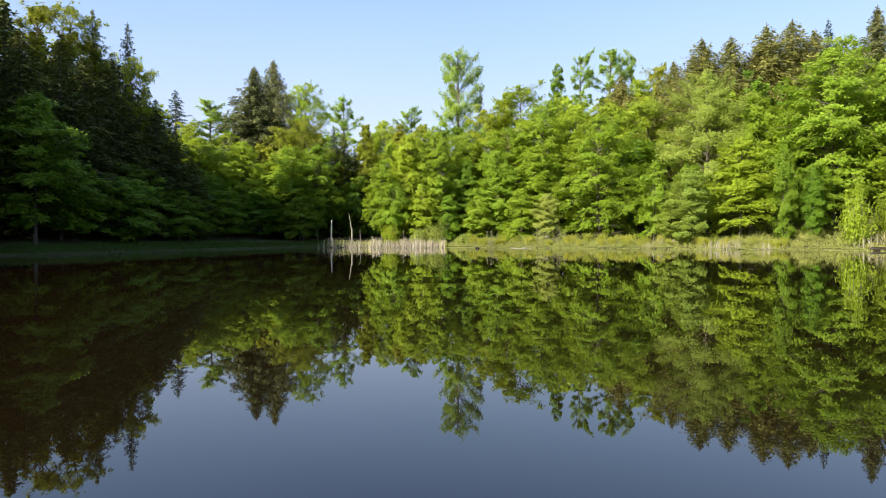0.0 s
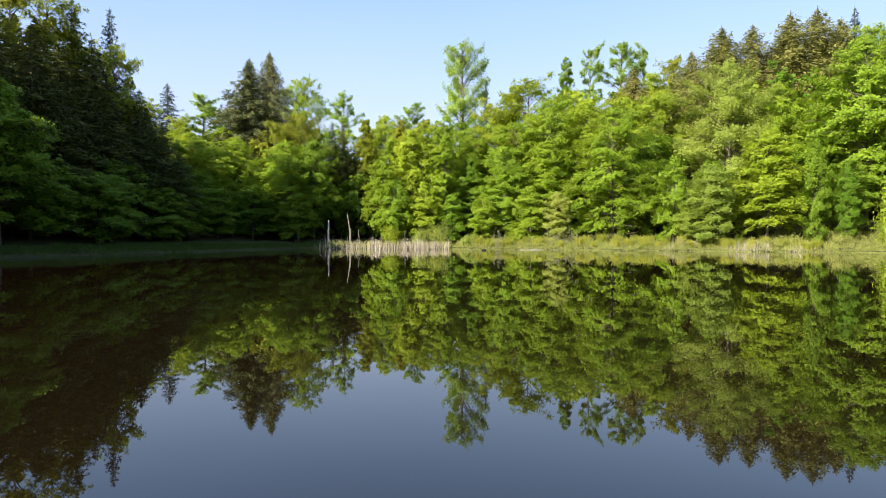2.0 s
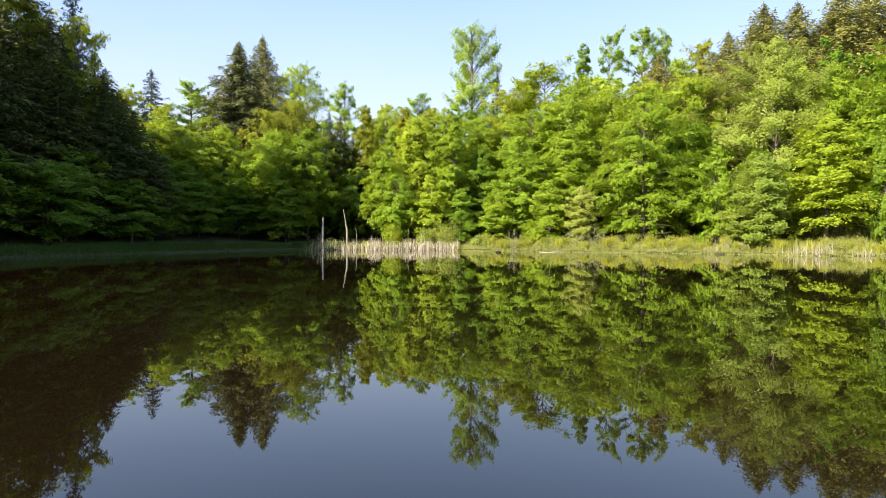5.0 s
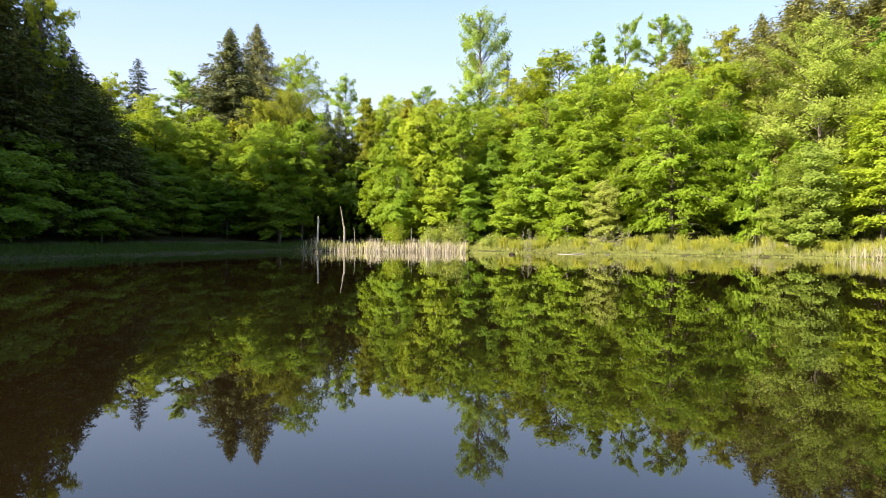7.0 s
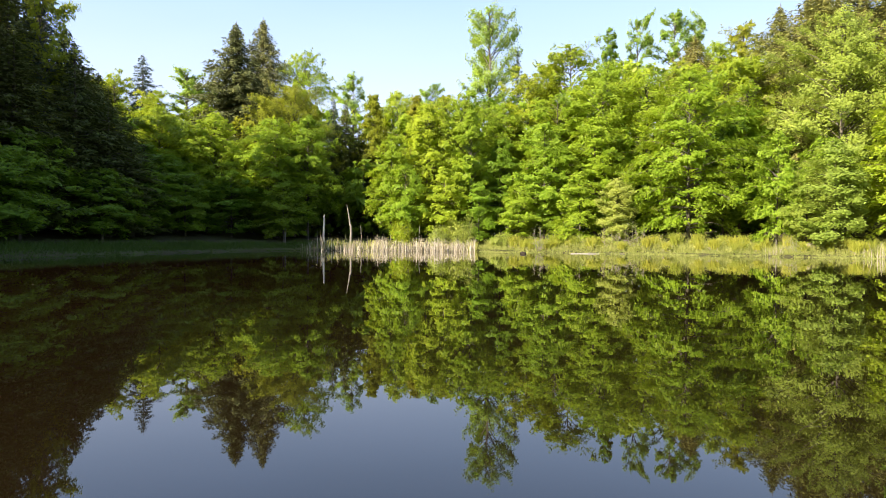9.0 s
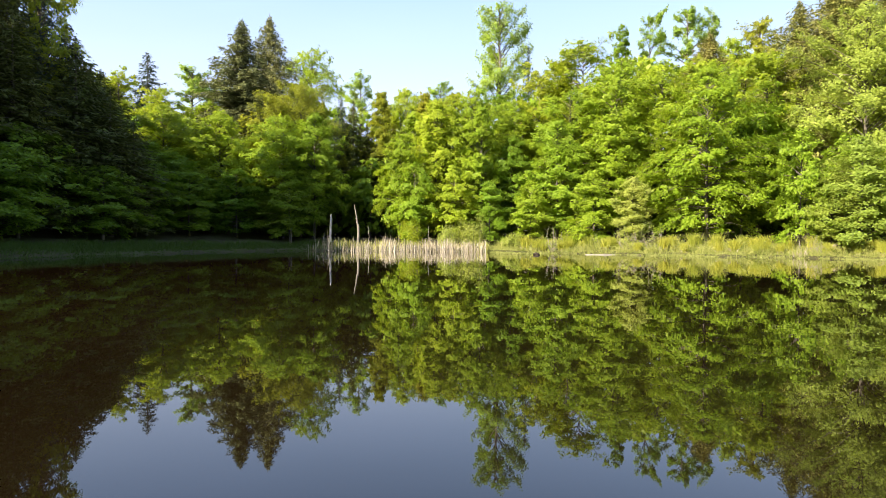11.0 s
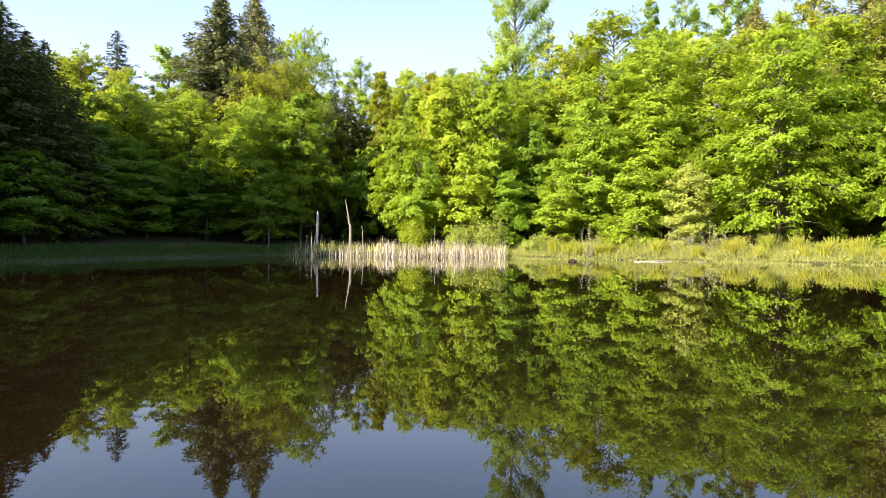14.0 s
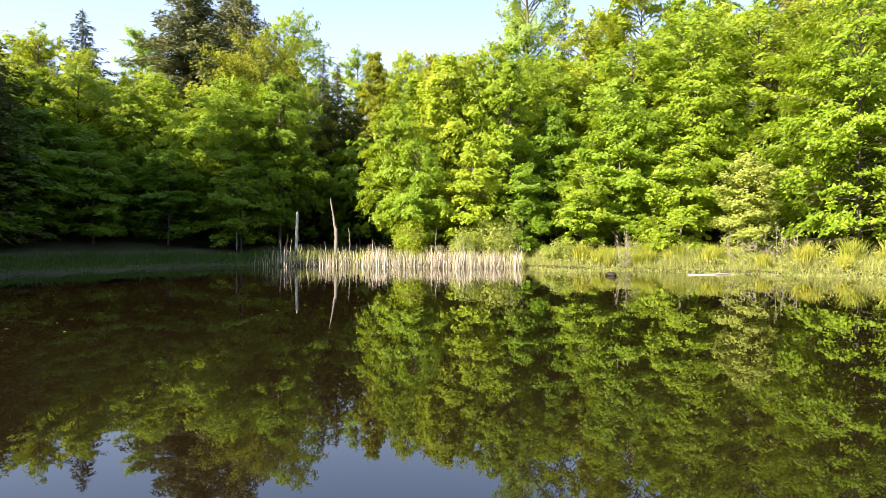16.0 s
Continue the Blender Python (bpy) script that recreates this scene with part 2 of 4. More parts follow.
def tubes(lines, sides=5):
    """Tapered tubes along lines of (points, radii)."""
    vs, qs, base = [], [], 0
    ring = np.linspace(0, 2 * np.pi, sides, endpoint=False)
    for pts, rad in lines:
        pts, rad = np.asarray(pts, float), np.asarray(rad, float)
        way = unit(np.gradient(pts, axis=0))
        ref = np.where(np.abs(way[:, 2:3]) > 0.9, [[1.0, 0, 0]], [[0, 0, 1.0]])
        a = unit(np.cross(way, ref))
        b = np.cross(way, a)
        v = pts[:, None] + rad[:, None, None] * (a[:, None] * np.cos(ring)[None, :, None] + b[:, None] * np.sin(ring)[None, :, None])
        k = len(pts)
        i, j = np.meshgrid(np.arange(k - 1), np.arange(sides), indexing="ij")
        j2 = (j + 1) % sides
        q = np.stack([i * sides + j, i * sides + j2, (i + 1) * sides + j2, (i + 1) * sides + j], -1).reshape(-1, 4)
        vs.append(v.reshape(-1, 3))
        qs.append(q + base)
        base += k * sides
    return np.concatenate(vs), np.concatenate(qs)


MADE = {}


def stand(key, build, x, y, z, sx=1.0, sz=1.0, turn=0.0, lean=0.0):
    """The first of a kind is built; the next ones are copies that share its meshes."""
    m = pose(x, y, z, lean, 0, turn) @ Matrix.Diagonal((sx, sx, sz, 1))
    if key in MADE:
        ob = copy_thing(MADE[key], m)
    else:
        ob = MADE[key] = build()
    ob.matrix_basis = m
    return ob


# ---- plan: the pond's shore and the ground ----
SHORE_FAR = [(-27.5, 47.5), (-24.0, 52.5), (-22.3, 59.0), (-21.0, 67.5), (-18.3, 75.3), (-14.6, 79.6), (-7.0, 80.9), (0.3, 81.2), (2.6, 78.6),
             (8.0, 76.6), (15.0, 73.4), (22.0, 69.2), (27.0, 66.8), (33.0, 65.0), (40.0, 61.0)]
SHORE_NEAR = [(45.0, 50.0), (47.0, 30.0), (43.0, 8.0), (31.0, -14.0), (0.0, -24.0), (-26.0, -14.0), (-37.0, 8.0), (-35.0, 28.0), (-31.0, 41.0)]
SHORE = np.array(SHORE_FAR + SHORE_NEAR)


def from_shore(x, y):
    """Distance from the shore line: plus on land, minus in the pond."""
    p = np.stack([np.ravel(x), np.ravel(y)], -1).astype(float)
    best, inside = np.full(len(p), 1e9), np.zeros(len(p), bool)
    for a, b in zip(SHORE, np.roll(SHORE, -1, 0)):
        ab = b - a
        t = np.clip(((p - a) @ ab) / (ab @ ab), 0, 1)[:, None]
        best = np.minimum(best, np.linalg.norm(p - a - t * ab, axis=1))
        cross = (a[1] > p[:, 1]) != (b[1] > p[:, 1])
        with np.errstate(divide="ignore", invalid="ignore"):
            xi = a[0] + (p[:, 1] - a[1]) * ab[0] / ab[1]
        inside ^= cross & (p[:, 0] < xi)
    return np.where(inside, -best, best).reshape(np.shape(x))


def height(x, y):
    """The ground's height: a flat wet margin, then the wooded slope."""
    x, y = np.asarray(x, float), np.asarray(y, float)
    d = from_shore(x, y)
    d = d + 0.5 * np.sin(x * 0.9 + 1.3 * np.sin(y * 0.4)) + 0.35 * np.sin(x * 2.1 + y * 1.7)
    right = np.clip((x - 8) / 30, 0, 1)
    left = np.clip((-x - 20) / 20, 0, 1)
    rise = 0.05 + 0.09 * right + 0.10 * left
    bank = 0.10 + 0.26 * np.clip(d / 3.0, 0, 1) + rise * np.clip(d - 2.5, 0, 45) + 0.02 * np.clip(d - 47, 0, 300)
    bank = bank + 0.20 * np.clip((x - 30) / 9, 0, 1) * np.clip(d - 1.2, 0, 7)
    bump = 0.10 * np.sin(x * 0.8 + y * 0.35) * np.sin(y * 0.7 - x * 0.2) * np.clip(d / 3, 0, 1)
    return np.where(d > 0, np.minimum(bank, 0.015 + d * 0.30) + bump, np.maximum(d * 0.22, -1.6) + 0.0)


def ground_at(x, y):
    return float(height(np.array([x]), np.array([y]))[0])


def spaced(a, b, fine_lo, fine_hi, step, grow=1.16):
    """Grid lines: fine in the middle, wider and wider outside."""
    mid = list(np.arange(fine_lo, fine_hi + step / 2, step))
    up, s = [mid[-1]], step
    while up[-1] < b:
        s *= grow
        up.append(up[-1] + s)
    dn, s = [mid[0]], step
    while dn[-1] > a:
        s *= grow
        dn.append(dn[-1] - s)
    return np.array(dn[:0:-1] + mid + up[1:])


gx, gy = spaced(-2600, 2600, -42, 58, 0.7), spaced(-2600, 2600, 44, 100, 0.7)
GX, GY = np.meshgrid(gx, gy)
GZ = height(GX, GY)
nx, ny = len(gx), len(gy)
gi = (np.arange(ny - 1)[:, None] * nx + np.arange(nx - 1)[None]).reshape(-1, 1)
ground = new("ground", quads_mesh("ground", np.stack([GX, GY, GZ], -1).reshape(-1, 3), gi + np.array([[0, 1, nx + 1, nx]]), MAT["soil"], True))
tagged(ground, "dark leaf-littered forest floor sloping up from the pond", "ground", kind="structure")

bm = bmesh.new()
out = [Vector((x, y, 0)) for x, y in SHORE]
mid_pond = Vector((2, 35, 0))
ring = [bm.verts.new(mid_pond + (v - mid_pond) * (1 + 5.0 / (v - mid_pond).length)) for v in out]
bm.faces.new(ring)
bmesh.ops.triangulate(bm, faces=bm.faces[:])
bmesh.ops.recalc_face_normals(bm, faces=bm.faces[:])
if bm.faces[0].normal.z < 0:
    bmesh.ops.reverse_faces(bm, faces=bm.faces[:])
me = bpy.data.meshes.new("water")
bm.to_mesh(me)
bm.free()
me.materials.append(MAT["water"])
tagged(new("water", me), "still dark tannin-brown pond water mirroring the trees", "water", kind="structure")


# ---- trees ----
def trunk_line(rng, h, top, r0, sway=0.25, k=9):
    z = np.linspace(0, h * top, k)
    xy = np.cumsum(rng.normal(0, sway / k, (k, 2)) * h / 15, 0)
    pts = np.column_stack([xy, z])
    pts[0, 2] = -0.4
    return pts, r0 * (1 - z / (h * top) * 0.93) * np.r_[1.35, np.ones(k - 1)]


def broadleaf(name, seed, mat, leaves=20000, h=15.0, r=5.0, limbs=90, leaf=0.17, flat=0.09, low=0.09, rise=(0.0, 0.9), belly=0.32, point=1.25, twigs=3.4,
              lift=0.05, fan=1.0, gap=0.06, sag=0.22, facing=0.85, stem=0.95, uneven=0.0, bark="bark", plain=False):
    """A tapered trunk, limbs all round it, side twigs along the limbs, and leaves along the twigs."""
    rng = np.random.default_rng(seed)
    base = new(name)
    tp, tr = trunk_line(rng, h, stem, 0.0115 * h)
    lines, roots, ways, outs = [], [], [], []
    phase = rng.uniform(0, 6.28, 3)
    for i in range(limbs):
        u = (i + rng.uniform(0, 1)) / limbs
        if rng.uniform() < gap:
            continue
        z0 = h * (low + (stem - low) * u)
        az = i * 2.39996 + rng.normal(0, 0.4)
        prof = ((u + 0.12) / (belly + 0.12)) ** 0.42 if u < belly else max(0.05, 1 - ((u - belly) / (1 - belly)) ** point) ** 0.85
        lobe = 1 + 0.14 * math.sin(2 * az + phase[0] + 3 * u) + 0.12 * math.sin(az * 3 + phase[1] + 9 * u)
        ln = max(0.25, r * prof * lobe * rng.uniform(0.62 - uneven, 1.2))
        up = rise[0] + (rise[1] - rise[0]) * u ** 1.3 + rng.normal(0, 0.165)
        s = np.linspace(0, 1, 5)
        start = np.array([np.interp(z0, tp[:, 2], tp[:, 0]), np.interp(z0, tp[:, 2], tp[:, 1]), z0])
        ang = az + rng.normal(0, 0.3) * s * 0.5
        pts = start + np.column_stack([np.cos(ang) * ln * s, np.sin(ang) * ln * s, ln * (up * s + 0.10 * np.sin(s * np.pi) - rng.uniform(0.0, 0.34) * (1 - u) * s * s)])
        if not plain or i % 3 == 0:
            lines.append((pts, (0.011 * h * (1 - 0.55 * u)) * (1 - s * 0.9) * 0.34 + 0.006))
        k = max(3, int(ln * twigs))
        q = rng.uniform(0.14, 1.0, k) ** 0.75
        c = np.column_stack([np.interp(q, s, pts[:, j]) for j in range(3)])
        outward, across = np.array([math.cos(az), math.sin(az), 0]), np.array([-math.sin(az), math.cos(az), 0])
        tl = np.clip((0.26 * ln * (1.2 - q) + 0.32) * rng.uniform(0.55, 1.25, k) * fan, 0.3, 2.2)
        way = outward * 0.7 + across * (rng.choice([-1, 1], k) * rng.uniform(0.1, 1.0, k))[:, None] + np.array([0, 0, 1.0]) * (lift + 0.5 * up * q + rng.normal(0, 0.27, k))[:, None] + rng.normal(0, 0.16, (k, 3))
        way = unit(way) * tl[:, None]
        roots.append(c)
        ways.append(way)
        outs.append(np.tile(outward, (k, 1)))
        if not plain:
            for j in range(0, k, 5):
                lines.append((np.array([c[j], c[j] + way[j] * 0.5, c[j] + way[j]]), np.array([0.016, 0.010, 0.004])))
    roots, ways, outs = (np.concatenate(a) for a in (roots, ways, outs))
    tl = np.linalg.norm(ways, axis=1)
    weight = (tl + 0.15) * rng.uniform(0.6, 1.3, len(tl))
    counts = np.maximum(3, weight / weight.sum() * leaves).astype(int)
    at_twig = np.repeat(np.arange(len(tl)), counts)
    n = len(at_twig)
    s = rng.uniform(0.05, 1.05, n) ** 0.8
    w, t = ways[at_twig], tl[at_twig]
    flank = unit(np.cross(w, [0, 0, 1.0]) + 1e-6)
    at = roots[at_twig] + w * s[:, None] + flank * (rng.normal(0, 1, n) * (0.15 + 0.20 * t * (1.1 - s)))[:, None]
    at[:, 2] += rng.normal(0, flat, n) - sag * t * s * s
    nor = np.array([0, 0, 1.0]) + outs[at_twig] * facing + rng.normal(0, 0.45, (n, 3))
    size = leaf * rng.uniform(0.6, 1.35, n)
    v, q = leaf_faces(rng, at, nor, size * 1.2, size * 0.8, w + rng.normal(0, 0.5, (n, 3)) - np.array([0, 0, 0.25]))
    part("crown", quads_mesh("crown", v, q, MAT[mat]), base)
    v, q = tubes([(tp, tr)], 7)
    v2, q2 = tubes(lines, 3)
    v, q = np.concatenate([v, v2]), np.concatenate([q, q2 + len(v)])
    part("trunk", quads_mesh("trunk", v, q, MAT[bark], True), base)
    return base


def conifer(name, seed, mat, h=22.0, r=3.6, twigs=20000, boughs=330, droop=0.35, low=0.05, cone=0.5, twig=0.42, ragged=0.25, reach=0.34, hang=0.18):
    """A straight trunk with drooping boughs all the way up, hung with needle twigs: a cone above, a column below."""
    rng = np.random.default_rng(seed)
    base = new(name)
    tp, tr = trunk_line(rng, h, 1.0, 0.013 * h, 0.06)
    lines, at, way, nor, wgt = [], [], [], [], []
    made = []
    for i in range(boughs):
        u = low + (0.99 - low) * ((i + rng.uniform(0, 1)) / boughs) ** 0.9
        full = min(1.0, ((1 - u) / cone) ** 0.95) + 0.02
        ln = r * full * (1 - ragged + 2 * ragged * rng.uniform(0, 1) ** 1.5)
        made.append((u * h, i * 2.39996 + rng.normal(0, 0.3), ln, u))
    total = sum(b[2] for b in made)
    for i, (z0, az, ln, u) in enumerate(made):
        s = np.linspace(0, 1, 4)
        up = 0.75 * max(0, u - 0.55) + 0.02
        zz = ln * (up * s - droop * s * s + 0.2 * droop * s ** 4)
        pts = np.column_stack([np.cos(az) * ln * s, np.sin(az) * ln * s, z0 + zz])
        if i % 2 == 0:
            lines.append((pts, (0.012 + 0.012 * ln) * (1 - 0.85 * s)))
        n = max(5, int(twigs * ln / total))
        q = rng.uniform(0.1, 1.04, n)
        c = np.column_stack([np.interp(q, s, pts[:, j]) for j in range(3)])
        side = rng.choice([-1, 1], n) * rng.uniform(0.1, 1.0, n)
        outward, across = np.array([math.cos(az), math.sin(az), 0]), np.array([-math.sin(az), math.cos(az), 0])
        spread = reach * ln * (1.05 - q) + 0.10
        c = c + across * (side * spread)[:, None] + rng.normal(0, 0.07, (n, 3)) - np.array([0, 0, 1]) * (np.abs(side) * spread * 0.30 + rng.uniform(0, hang, n))[:, None]
        at.append(c)
        way.append(outward * 0.8 + across * side[:, None] * 0.8 + np.array([0, 0, -0.8 + 0.6 * u]) + rng.normal(0, 0.40, (n, 3)))
        nor.append(np.array([0, 0, 1.0]) + outward * 0.5 + rng.normal(0, 0.55, (n, 3)))
        wgt.append(np.full(n, 0.6 + 0.4 * (1 - u)))
    at, way, nor, wgt = (np.concatenate(a) for a in (at, way, nor, wgt))
    size = twig * wgt * rng.uniform(0.6, 1.35, len(at))
    v, q = leaf_faces(rng, at, nor, size, size * 0.46, way)
    part("crown", quads_mesh("crown", v, q, MAT[mat]), base)
    v, q = tubes([(tp, tr)], 7)
    v2, q2 = tubes(lines, 3)
    v, q = np.concatenate([v, v2]), np.concatenate([q, q2 + len(v)])
    part("trunk", quads_mesh("trunk", v, q, MAT["bark"], True), base)
    return base


def shrub(name, seed, mat, h=3.0, r=1.3, leaves=4600, stems=20, leaf=0.12, bare=False):
    """Many stems from one foot, with small upright leaves."""
    rng = np.random.default_rng(seed)
    base = new(name)
    lines, at, nor = [], [], []
    for i in range(stems):
        az, ln = rng.uniform(0, 2 * np.pi), h * rng.uniform(0.4, 1.0)
        out = r * rng.uniform(0.15, 0.95)
        s = np.linspace(0, 1, 6)
        swell = np.sin(s ** 0.8 * 2.2)
        pts = np.column_stack([np.cos(az) * out * swell, np.sin(az) * out * swell, ln * s - 0.1 + 0 * s])
        pts[1:] += rng.normal(0, 0.05, (5, 3))
        lines.append((pts, 0.022 * (1 - 0.85 * s) * h / 3))
        for k in range(5 if bare else 3):
            q = rng.uniform(0.3, 0.95)
            c = np.array([np.interp(q, s, pts[:, j]) for j in range(3)])
            e = c + rng.normal(0, 0.28, 3) * h / 3 + (0, 0, 0.28 * h / 3)
            lines.append((np.array([c, (c + e) / 2 + rng.normal(0, 0.02, 3), e]), np.array([0.011, 0.008, 0.003]) * h / 3))
        n = leaves // stems
        q = rng.uniform(0.12, 1.02, n)
        c = np.column_stack([np.interp(q, s, pts[:, j]) for j in range(3)])
        at.append(c + rng.normal(0, 0.15 * r / 1.3 + 0.05, (n, 3)) * (1, 1, 0.9))
        nor.append(rng.normal(0, 0.55, (n, 3)) + np.array([math.cos(az) * 0.7, math.sin(az) * 0.7, 0.75]))
    v, q = tubes(lines, 4)
    part("stem", quads_mesh("stem", v, q, MAT["twig" if bare else "bark"], True), base)
    if leaves:
        at, nor = np.concatenate(at), np.concatenate(nor)
        at[:, 2] = np.maximum(at[:, 2], 0.05)
        size = leaf * rng.uniform(0.6, 1.4, len(at))
        v, q = leaf_faces(rng, at, nor, size * 1.3, size * 0.6)
        part("foliage", quads_mesh("foliage", v, q, MAT[mat]), base)
    return base


SPIN = random.Random(5)


KINDS = {
    "tier": (15.0, 5.0, dict(leaves=42000, limbs=150, leaf=0.195, rise=(0.0, 0.65), fan=1.35, point=1.7)),
    "mid": (12.0, 3.2, dict(leaves=22000, limbs=116, leaf=0.19, low=0.13, belly=0.30, rise=(0.0, 0.7), fan=1.45, point=1.6)),
    "low": (7.5, 2.4, dict(leaves=10500, limbs=72, leaf=0.175, belly=0.32, rise=(0.0, 0.7), fan=1.3, point=1.6)),
    "leader": (13.5, 2.2, dict(leaves=17000, limbs=100, leaf=0.19, rise=(0.3, 1.2), belly=0.25, point=1.2, lift=0.35, facing=0.9, fan=1.5)),
    "round": (20.0, 3.6, dict(leaves=18000, limbs=104, leaf=0.23, rise=(0.1, 0.85), belly=0.55, point=2.4, lift=0.15, low=0.10, gap=0.08, flat=0.14, fan=1.7)),
    "fine": (18.0, 5.0, dict(leaves=56000, limbs=140, leaf=0.16, rise=(0.4, 0.9), belly=0.36, point=2.2, lift=0.6, flat=0.18, twigs=4.6, low=0.02, fan=1.5)),
    "slim": (8.0, 1.6, dict(leaves=18000, limbs=90, leaf=0.14, rise=(0.4, 0.9), belly=0.34, point=1.9, lift=0.6, flat=0.12, twigs=6.5, low=0.02, fan=1.3)),
    "airy": (30.0, 3.0, dict(leaves=10500, limbs=66, leaf=0.24, rise=(0.4, 1.3), belly=0.62, point=2.4, lift=0.35, low=0.40, stem=0.95, gap=0.22, flat=0.20, twigs=3.6, fan=1.5)),
    "poplar": (31.0, 4.1, dict(leaves=16000, limbs=84, leaf=0.22, rise=(0.7, 1.6), belly=0.32, point=1.7, lift=0.4, low=0.40, stem=0.96, gap=0.34, flat=0.30, twigs=4.2, fan=1.5, uneven=0.42)),
    "column": (28.0, 1.8, dict(leaves=9000, limbs=100, leaf=0.30, rise=(0.5, 1.0), belly=0.5, point=2.6, lift=0.4, flat=0.16, fan=1.5)),
    "back": (17.0, 5.0, dict(plain=True, leaves=9500, limbs=74, leaf=0.42, flat=0.22, rise=(0.1, 0.7), low=0.05, belly=0.45, lift=0.1, fan=1.6, point=2.0)),
    "under": (8.0, 4.4, dict(plain=True, leaves=2600, limbs=38, leaf=0.56, flat=0.16, rise=(0.1, 0.6), low=0.02, fan=1.5)),
    "far": (19.0, 6.5, dict(plain=True, leaves=2600, limbs=40, leaf=1.1, flat=0.3, rise=(0.1, 0.7), low=0.04, belly=0.42, fan=1.6)),
}
TREE_WORDS = {"maple": "bright spring-green maple", "fresh": "fresh green young maple", "deep": "deep green beech", "yellow": "yellow-green young maple", "olive": "olive-green birch",
              "russet": "russet-tipped grey-green oak", "pale": "pale grey-green aspen", "willow": "grey-green willow"}
TREE_FORMS = {"tier": "with flat layered boughs by the pond", "mid": "with layered boughs at the wood's edge", "low": "low-boughed at the edge of the bank", "leader": "with a straight pointed leader",
              "round": "with a rounded crown in the wood", "fine": "with fine upswept twigs and an oval crown", "slim": "slender and finely twigged on the bank", "airy": "with a sparse open crown over the wood",
              "poplar": "with an open upswept crown", "column": "narrow and column-shaped over the wood", "back": "standing back in the wood", "under": "growing low under the taller trees", "far": "added unseen round the near shores"}


def maple(x, y, top, r, mat="maple", kind="tier", label="", n=0):
    """A broadleaved tree whose top is at that height over the water."""
    z = ground_at(x, y)
    n = n or SPIN.randint(1, 2)
    h0, r0, opts = KINDS[kind]
    seed = 17 * sorted(KINDS).index(kind) + 100 * sorted(TREE_WORDS).index(mat) + n
    ob = stand((kind, mat, n), lambda: broadleaf("broadleaf_tree", seed, mat, h=h0, r=r0, **opts), x, y, z, r / r0, (top - z) / (h0 * 0.965), SPIN.uniform(0, 360), 0)
    return tagged(ob, label or TREE_WORDS[mat] + " " + TREE_FORMS[kind], "tree", "trees round the pond")


def evergreen(x, y, top, r, kind="hemlock", label="", n=0):
    z = ground_at(x, y)
    n = n or SPIN.randint(1, 2)
    kinds = {
        "hemlock": ("hemlock_tree", "needle", dict(twigs=13000, boughs=300, droop=0.36, cone=0.48, twig=0.48, reach=0.34, ragged=0.28), "drooping hemlock with needles darkened for the shaded wood"),
        "shading_hemlock": ("hemlock_tree", "needle", dict(twigs=3800, boughs=150, droop=0.34, cone=0.42, twig=1.1), "hemlock out of sight, added to shade the left shore"),
        "olive_hemlock": ("hemlock_tree", "brown_needle", dict(twigs=27000, boughs=380, droop=0.22, cone=0.36, twig=0.41, ragged=0.36, reach=0.34, low=0.25, hang=0.75), "sunlit hemlock on the slope, needles coloured lighter and olive-brown"),
        "spruce": ("spruce_tree", "spruce", dict(twigs=34000, boughs=220, droop=0.26, cone=0.44, twig=0.40, ragged=0.36, reach=0.28, low=0.30, hang=0.55), "tall brown-green spruce with gaps between its boughs"),
        "full_spruce": ("spruce_tree", "spruce", dict(twigs=34000, boughs=300, droop=0.10, cone=0.40, twig=0.40, ragged=0.26, reach=0.34, low=0.25, hang=0.6), "tall dark spruce beside its lighter neighbour"),
        "fir": ("fir_tree", "blue_needle", dict(twigs=11500, boughs=200, droop=0.16, cone=0.50, twig=0.46, ragged=0.3, reach=0.32), "slender blue-green fir rising over the wood"),
    }
    name, mat, opts, words = kinds[kind]
    seed = {"hemlock": 60, "shading_hemlock": 65, "olive_hemlock": 70, "spruce": 80, "full_spruce": 85, "fir": 90}[kind] + n
    ob = stand((kind, n), lambda: conifer(name, seed, mat, **opts), x, y, z, r / 3.6, (top - z) / 21.9, SPIN.uniform(0, 360))
    return tagged(ob, label or words, "tree", "evergreens round the pond")


def bush(x, y, h, r, mat="willow", label="", n=0):
    z = ground_at(x, y)
    n = n or SPIN.randint(1, 2)
    ob = stand(("bush", mat, n), lambda: shrub("shrub", 100 + n, mat), x, y, z, r / 1.3, h / 3.0, SPIN.uniform(0, 360))
    words = {"willow": "grey-green willow shrub on the grassy bank", "deep": "dark green shrub under the trees", "maple": "bright green sapling bush at the wood's edge",
             "yellow": "yellow-green sapling bush at the wood's edge", "olive": "olive-green shrub on the bank"}[mat]
    return tagged(ob, label or words, "shrub", "shrubs on the bank")


# sunlit trees along the far shore, the front row first
maple(-7.8, 87.8, 10.9, 2.2, "maple", "mid", "bright green maple at the end of the sunlit shore", 1)
maple(-4.5, 91.0, 14.7, 3.4, "maple", "mid", n=2)
maple(-1.1, 93.0, 16.0, 4.4, "maple", "tier", n=1)
maple(-0.1, 88.5, 13.4, 1.9, "fresh", "leader", "fresh green maple with a straight pointed leader", 1)
maple(-6.3, 85.8, 7.8, 2.2, "fresh", "low", n=1)
maple(-2.6, 86.2, 7.6, 2.4, "maple", "low", n=2)
maple(0.6, 85.6, 6.2, 2.0, "fresh", "low", n=2)
maple(2.9, 90.5, 11.0, 2.4, "deep", "mid", n=1)
maple(6.8, 86.2, 11.8, 3.2, "fresh", "mid", n=2)
maple(4.2, 84.4, 6.1, 2.2, "fresh", "low", n=1)
